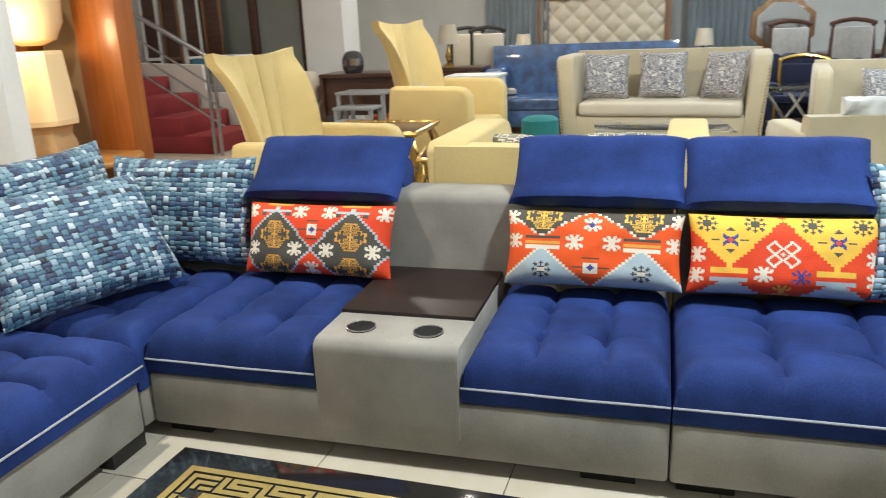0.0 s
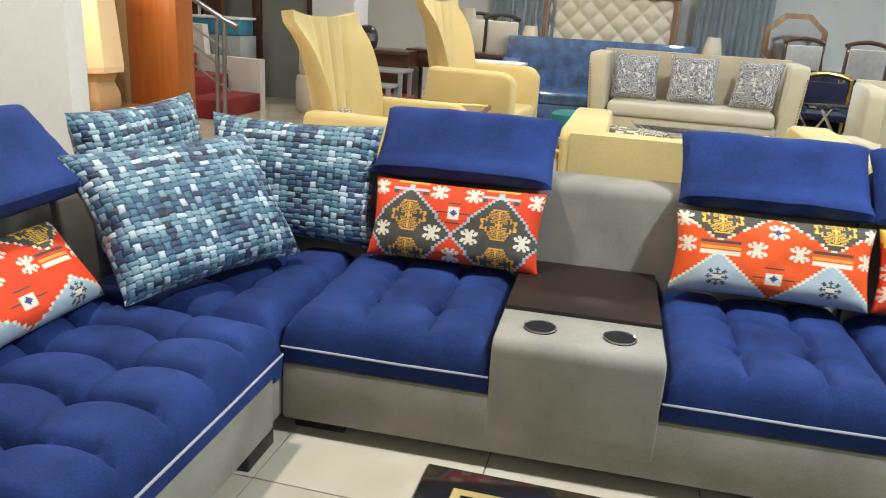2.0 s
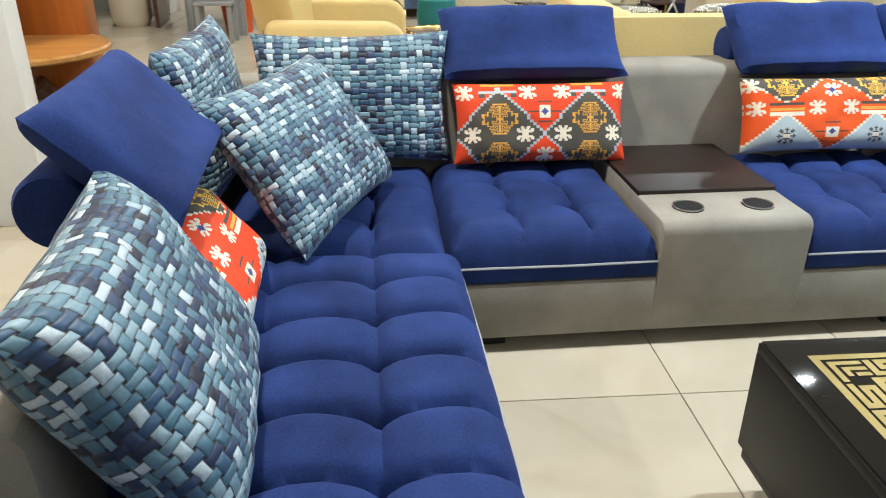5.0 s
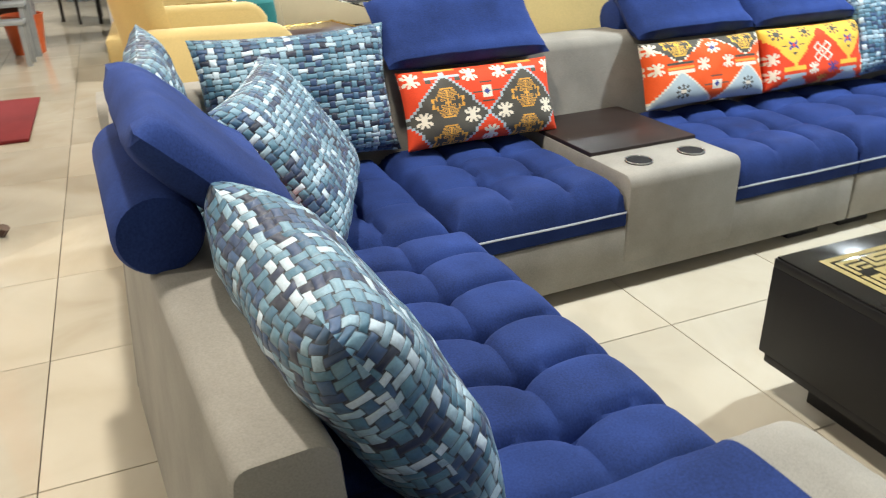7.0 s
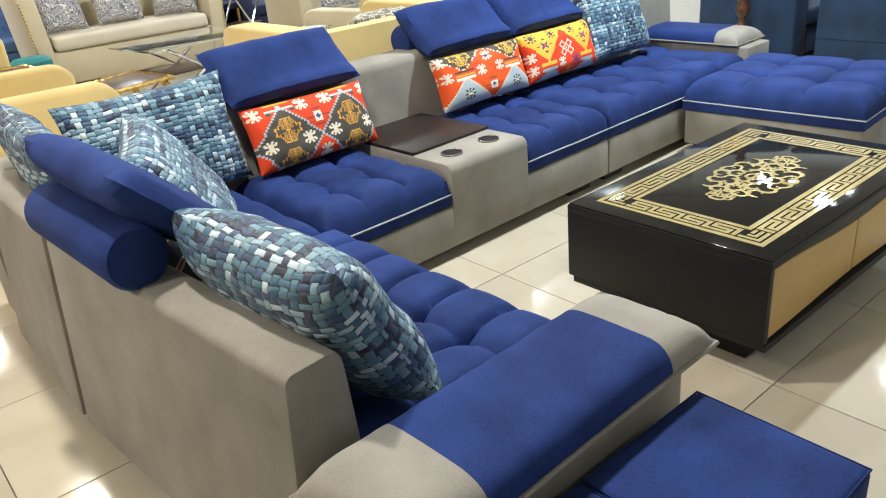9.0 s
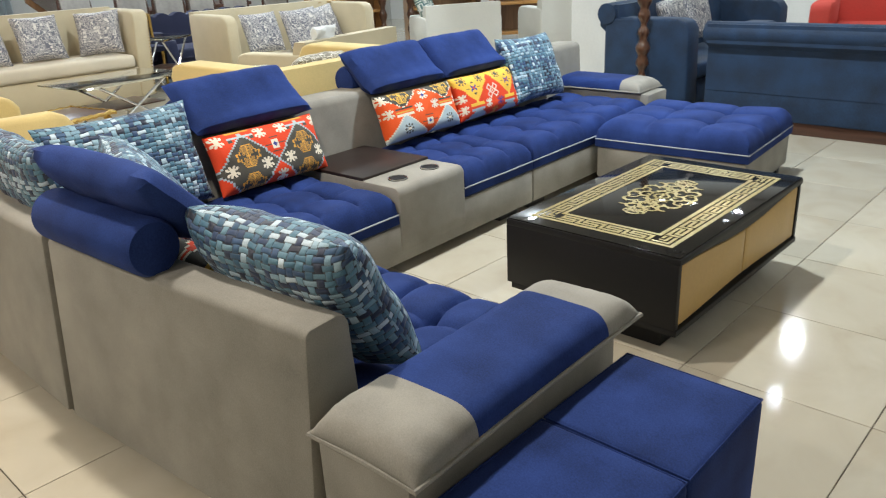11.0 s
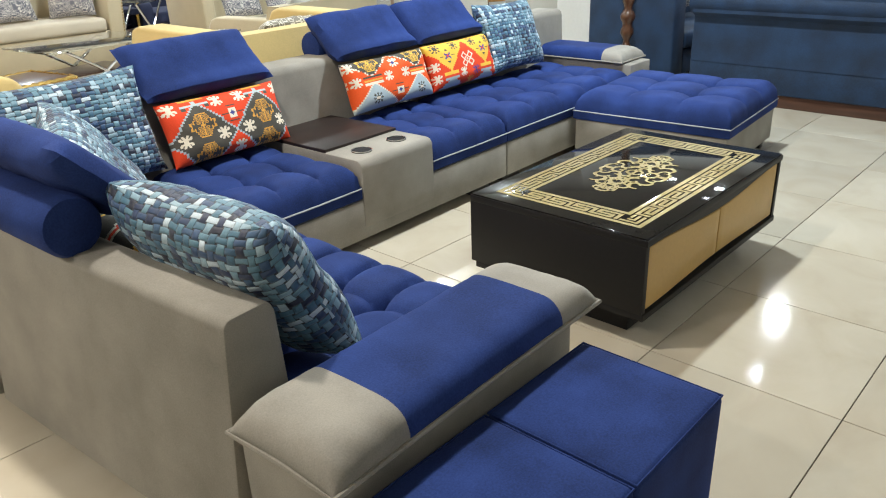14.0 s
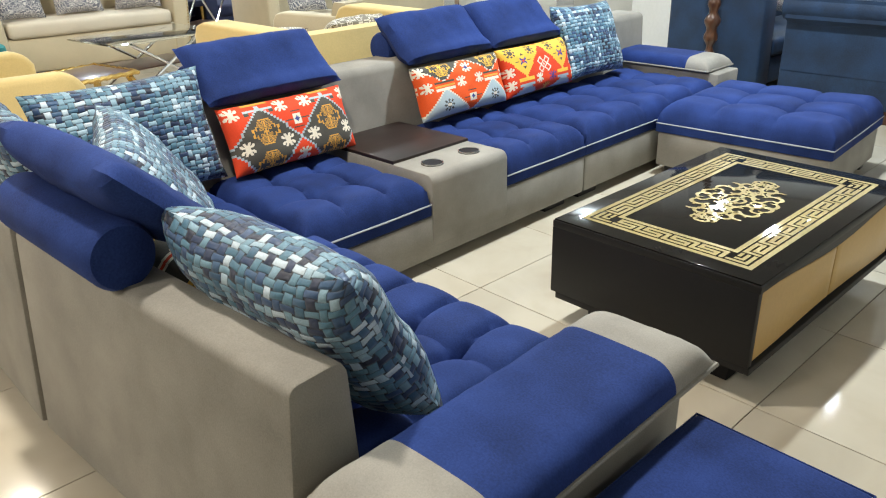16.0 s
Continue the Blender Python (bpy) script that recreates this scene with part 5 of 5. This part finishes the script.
table_lamp(pose(-2.45, 8.92, 0.80), "brass table lamp with a cream shade on a console")
for bx in (0.45, -2.02):
    night = thing("nightstand", pose(bx, 11.2, 0), "walnut nightstand beside the bed", "nightstand", "nightstands")
    part("body", box(-0.22, 0.22, -0.2, 0.2, 0.06, 0.62, 0.01), WALNUT, night)
    part("drawer", box(-0.19, 0.19, -0.212, -0.201, 0.36, 0.58, 0.004), WALNUT, night)
    part("plinth", box(-0.2, 0.2, -0.18, 0.18, 0, 0.06), DARKLEG, night)
    table_lamp(pose(bx, 11.2, 0.62), "brass table lamp with a cream shade on a nightstand")

# ---- stairs, railing, lamp display ----
stairs = tagged(new("stairs"), "maroon carpeted stairs", "stairs", kind="structure")
stairs.empty_display_size = 0.1
for k in range(6):
    part("step", box(-6.9, -4.68 - 0.40 * k, 7.28, 8.22, 0.2 * k - 0.02 * (k > 0), 0.2 * k + 0.2, 0.012), MAROON, stairs, "maroon carpeted step")
solo("stair_wall", prism([(-6.95, 0.0), (-6.95, 0.98), (-5.45, 0.92), (-5.42, 0.58), (-4.72, 0.57), (-4.72, 0.0)], "y", 8.30, 8.42), PINKWALL, pose(0, 0, 0), "pale painted parapet wall beside the stairs", "wall", kind="structure", smooth=False)
railing = thing("stair_railing", pose(0, 0, 0), "brushed steel stair railing with sloping bars", "railing")
for dx in (-0.03, 0.05):
    part("post", tube([(-4.62 + dx, 7.22, 0.0), (-4.60 + dx, 7.22, 1.02)], 0.022, 10), STEEL, railing)
part("post", tube([(-6.2, 7.22, 0.0), (-6.2, 7.22, 1.92)], 0.026, 10), STEEL, railing)
for k in range(3):
    z = 0.45 + 0.19 * k
    part("bar", tube([(-4.50, 7.22, z - 0.13), (-6.2, 7.22, z + 0.86)], 0.012, 8), STEEL, railing)
part("handrail", tube([(-4.40, 7.22, 0.96), (-4.55, 7.22, 1.02), (-6.2, 7.22, 1.92)], 0.026, 10), STEEL, railing)
SAGE = material("sage_board", (0.20, 0.21, 0.19), 0.7, vary=0.06)
BLUEBOX = material("blue_plastic", (0.05, 0.20, 0.30), 0.35, vary=0.05, bump=0.0)
ward = thing("wardrobe", pose(-5.35, 9.5, 0), "grey panelled wardrobe with dark wooden posts", "wardrobe")
part("panel", box(-0.72, 0.72, 0.0, 0.4, 0.0, 2.3), SAGE, ward, "grey green panel")
for dx in (-0.76, 0.0, 0.76):
    part("post", box(dx - 0.06, dx + 0.06, -0.06, 0.0, 0.0, 2.35, 0.01), BROWNWOOD, ward, "dark wooden post")
rack = thing("frame_rack", pose(-6.25, 9.2, 0), "stack of wooden mirror frames leaning on a wall", "frames")
for k in range(4):
    fx = -0.55 + 0.33 * k
    bm = box(fx - 0.14, fx - 0.11, -0.03, 0.0, 0.0, 1.9)
    box(fx + 0.11, fx + 0.14, -0.03, 0.0, 0.0, 1.9, bm=bm)
    box(fx - 0.11, fx + 0.11, -0.03, 0.0, 1.86, 1.9, bm=bm)
    box(fx - 0.11, fx + 0.11, -0.03, 0.0, 0.95, 0.99, bm=bm)
    part("frame", bm, WALNUT if k % 2 else PLASTER, rack)
    part("board", box(fx - 0.11, fx + 0.11, 0.0, 0.01, 0.0, 1.9), BROWNWOOD, rack)
crate = thing("storage_crate", pose(-5.45, 8.75, 0), "blue and white plastic storage crate on a grey pedestal", "crate")
part("pedestal", box(-0.35, 0.35, -0.2, 0.2, 0.0, 0.80, 0.01), GREYTABLE, crate)
part("tub", box(-0.33, 0.33, -0.18, 0.18, 0.80, 1.0, 0.03), BLUEBOX, crate, "blue plastic tub")
part("rim", tube([(-0.34, -0.19, 1.0), (0.34, -0.19, 1.0), (0.34, 0.19, 1.0), (-0.34, 0.19, 1.0)], 0.016, 6, closed=True), PLASTER, crate, "white plastic rim")
solo("cream_pouf", lathe([(0.16, 0.0), (0.20, 0.06), (0.205, 0.36), (0.19, 0.42), (0.15, 0.44), (0.17, 0.48), (0.16, 0.74), (0.12, 0.80), (0.01, 0.81)], 24), BEIGESEAT, pose(-4.12, 8.45, 0), "stacked cream velvet poufs beside the desk", "pouf")
cons = thing("console_table", pose(-2.55, 8.95, 0), "black console table with a lamp on it", "console table")
part("tabletop", box(-0.55, 0.55, -0.22, 0.22, 0.76, 0.80, 0.006), BROWNWOOD, cons)
part("drawer_box", box(-0.52, 0.52, -0.20, 0.20, 0.60, 0.76, 0.004), BROWNWOOD, cons)
for sx in (-1, 1):
    for sy in (-1, 1):
        part("leg", box(sx * 0.48 - 0.03, sx * 0.48 + 0.03, sy * 0.16 - 0.03, sy * 0.16 + 0.03, 0, 0.60), BROWNWOOD, cons)
solo("partition", box(-6.9, -2.93, 3.02, 3.14, 0, 2.6, 0.004), PLASTER, pose(0, 0, 0), "white painted partition wall", "wall", kind="structure")
display = thing("lamp_display", pose(0, 0, 0), "orange wooden display frame for lamp shades", "display")
part("post", box(-3.30, -2.98, 3.95, 4.12, 0, 2.5, 0.01), ORANGEWOOD, display)
part("post", box(-3.95, -3.68, 3.95, 4.12, 0, 2.5, 0.01), ORANGEWOOD, display)
part("back_board", box(-3.68, -3.30, 4.08, 4.10, 0, 2.5), CARD, display, "warm brown backing board")
part("top_rail", box(-3.97, -2.96, 3.94, 4.13, 2.5, 2.62, 0.01), ORANGEWOOD, display)
rt = thing("round_table", pose(-3.20, 3.66, 0), "round honey wood table on curved dark legs", "table")
part("tabletop", lathe([(0.02, 0.585), (0.38, 0.585), (0.40, 0.595), (0.40, 0.61), (0.39, 0.62), (0.01, 0.62)], 40), HONEY, rt)
part("pedestal", lathe([(0.05, 0.30), (0.06, 0.34), (0.04, 0.5), (0.12, 0.585)], 16), BROWNWOOD, rt)
for k in range(3):
    a = radians(-32 + 120 * k)
    p = [(r * math.cos(a), r * math.sin(a), z) for r, z in ((0.03, 0.40), (0.16, 0.42), (0.30, 0.32), (0.40, 0.14), (0.46, 0.03), (0.52, 0.02), (0.535, 0.045))]
    part("leg", tube(p, [0.03, 0.032, 0.028, 0.022, 0.019, 0.02, 0.022], 8), BROWNWOOD, rt, "curved dark wooden leg")


# lit picks the parchment with the added emission
def shade_lamp(m, lit):
    t = thing("shade_lamp", m, "unlit parchment table lamp with a tapered shade", "lamp", "parchment lamps")
    part("base", lathe([(0.16, 0), (0.18, 0.03), (0.175, 0.09), (0.15, 0.15), (0.17, 0.2)], 7), CARD, t, "crumpled paper base")
    part("shade", lathe([(0.20, 0.20), (0.205, 0.23), (0.175, 0.60), (0.168, 0.62)], 8), SHADEGLOW if lit else SHADE, t, "parchment shade with added glow", smooth=False)
    return t


shade_lamp(pose(-3.36, 3.66, 0.62, 0, 0, 20), True)
shade2 = thing("hanging_shade", pose(-3.44, 3.75, 0), "round parchment hanging lamp", "lamp")
part("shade", lathe([(0.06, 1.27), (0.14, 1.30), (0.19, 1.40), (0.20, 1.52), (0.17, 1.62), (0.08, 1.68)], 20), SHADEGLOW, shade2, "parchment globe with added glow")
part("cord", tube([(0, 0, 1.68), (0, 0, CEIL)], 0.006, 6), DARKLEG, shade2)
# warm fill light added in front of the shades, no real bulb there
lamp("shade_fill", "POINT", pose(-3.30, 3.38, 1.35), 14, (1.0, 0.72, 0.40), 0.10)
solo("white_pillar", box(-4.45, -3.90, 9.15, 9.65, 0, CEIL, 0.01), PLASTER, pose(0, 0, 0), "white painted pillar", "column", kind="structure")
solo("floor_mat", box(-3.7, -2.76, 4.85, 5.95, 0.001, 0.022, 0.006), MAROON, pose(0, 0, 0), "maroon carpet mat at the foot of the stairs", "mat")
potob = thing("orange_bucket", pose(-2.95, 8.0, 0), "orange plastic bucket on the floor", "bucket")
part("body", lathe([(0.13, 0.0), (0.17, 0.32), (0.18, 0.34), (0.165, 0.34), (0.12, 0.03)], 20), ORANGEPOT, potob)

# ---- seating beyond the ottoman ----
velvet = settee("velvet_sofa", pose(3.14, 0.50, 0, 0, 0, 90), "petrol blue velvet rolled-back sofa seen from behind", 3.25, 0.90, 0.77, PETROL, PETROL, arm_h=0.72, arm_w=0.2, rolled=True, nails=True)
part("plinth", box(-1.56, 1.56, 0.33, 0.425, 0.0, 0.088, 0.006), BROWNWOOD, velvet, "dark wooden plinth")
settee("velvet_wing", pose(3.85, 2.70, 0, 0, 0, 0), "petrol blue buttoned velvet sofa", 2.1, 0.76, 0.88, PETROL, PETROL, arm_h=0.78, arm_w=0.2, rolled=True, tufts=7)
for k, cx in enumerate((3.42, 3.86)):
    scatter("printed_cushion", lean(cx, 2.76, 0.70, 20, 0, 8 - 16 * k), 0.42, 0.42, PRINT, "patterned cushion on the petrol blue sofa", 70 + k, "printed cushions")
settee("red_sofa", pose(6.35, 1.55, 0, 0, 0, -80), "bright red velvet sofa", 1.9, 0.9, 0.80, RED, RED, arm_h=0.66, arm_w=0.2)
bp = thing("turned_post", pose(2.62, 2.62, 0), "dark turned wooden post with a gilt leaf top", "post")
prof = [(0.07, 0.0), (0.07, 0.06)]
for k in range(46):
    z = 0.06 + k * 0.026
    prof.append((0.040 + 0.012 * math.sin(k * 1.35) + 0.008 * math.sin(k * 0.42), z))
prof += [(0.03, 1.26), (0.05, 1.30)]
part("shaft", lathe(prof, 16), CARVED, bp)
for k in range(7):
    a = k * 0.9
    part("leaf", tube([(0, 0, 1.30), (0.05 * math.cos(a), 0.05 * math.sin(a), 1.37), (0.13 * math.cos(a), 0.13 * math.sin(a), 1.36)], [0.012, 0.024, 0.004], 6, flat=0.3), BRASS, bp, "gilt leaf")
WHITEL = material("white_leatherette", (0.62, 0.61, 0.57), 0.5, vary=0.04, bump=0.05)
settee("white_armchair", pose(4.55, 6.35, 0, 0, 0, 150), "plain white leatherette armchair", 1.0, 0.8, 0.74, WHITEL, WHITEL, arm_h=0.6, category="armchair", group="white armchairs")
settee("white_armchair", pose(5.95, 5.75, 0, 0, 0, 150), "plain white leatherette armchair", 0.8, 0.8, 0.78, WHITEL, WHITEL, arm_h=0.6, category="armchair", group="white armchairs")
scatter("zigzag_cushion", lean(4.25, 6.55, 0.70, 25, 20), 0.40, 0.36, printed("zigzag_print", (0.6, 0.6, 0.56), (0.08, 0.15, 0.14), 8), "white cushion with a dark trellis print", 80)


def cabinet(m, w, h):
    c = thing("wooden_cabinet", m, "open honey brown wooden cabinet with turned columns", "cabinet", "wooden cabinets")
    part("back", box(-w / 2, w / 2, 0.18, 0.2, 0.1, h), WALNUT, c)
    for z in (0.08, h * 0.5, h - 0.04):
        part("shelf", box(-w / 2, w / 2, -0.2, 0.18, z, z + 0.04, 0.004), HONEY, c)
    for s in (-1, 1):
        part("side", box(s * w / 2 - 0.02, s * w / 2 + 0.02, -0.2, 0.18, 0, h), HONEY, c)
        part("column", lathe([(0.05 + 0.015 * math.sin(k * 1.3), k * h / 24) for k in range(25)], 12), CARVED, c, "turned dark column", pose(s * (w / 2 - 0.02), -0.25, 0))
    return c


cab = cabinet(pose(6.1, 8.0, 0, 0, 0, -35), 1.1, 1.05)
copy_thing(cab, pose(7.1, 7.1, 0, 0, 0, -40))
copy_thing(cab, pose(4.9, 8.9, 0, 0, 0, -25))
urn = thing("gilt_urn", pose(2.95, 6.9, 0), "ornate gilt leaf centrepiece", "ornament")
part("stand", lathe([(0.14, 0.0), (0.12, 0.03), (0.03, 0.1), (0.03, 0.62), (0.12, 0.7), (0.2, 0.76)], 16), BROWNWOOD, urn)
for k in range(12):
    a = k * 0.524
    part("leaf", tube([(0.05 * math.cos(a), 0.05 * math.sin(a), 0.76), (0.13 * math.cos(a), 0.13 * math.sin(a), 0.88), (0.26 * math.cos(a), 0.26 * math.sin(a), 0.88)], [0.02, 0.035, 0.005], 6, flat=0.35), BRASS, urn, "gilt leaf")

# ---- ceiling downlights ----
for dx, dy in DOWNLIGHTS:
    dl = thing("downlight", pose(dx, dy, CEIL - 0.022), "small round white ceiling downlight", "downlight", "ceiling downlights")
    part("trim_ring", tube([(0.10 * math.cos(k * math.pi / 12), 0.10 * math.sin(k * math.pi / 12), 0.012) for k in range(24)], 0.012, 6, closed=True), PLASTER, dl)

lay_tiles()
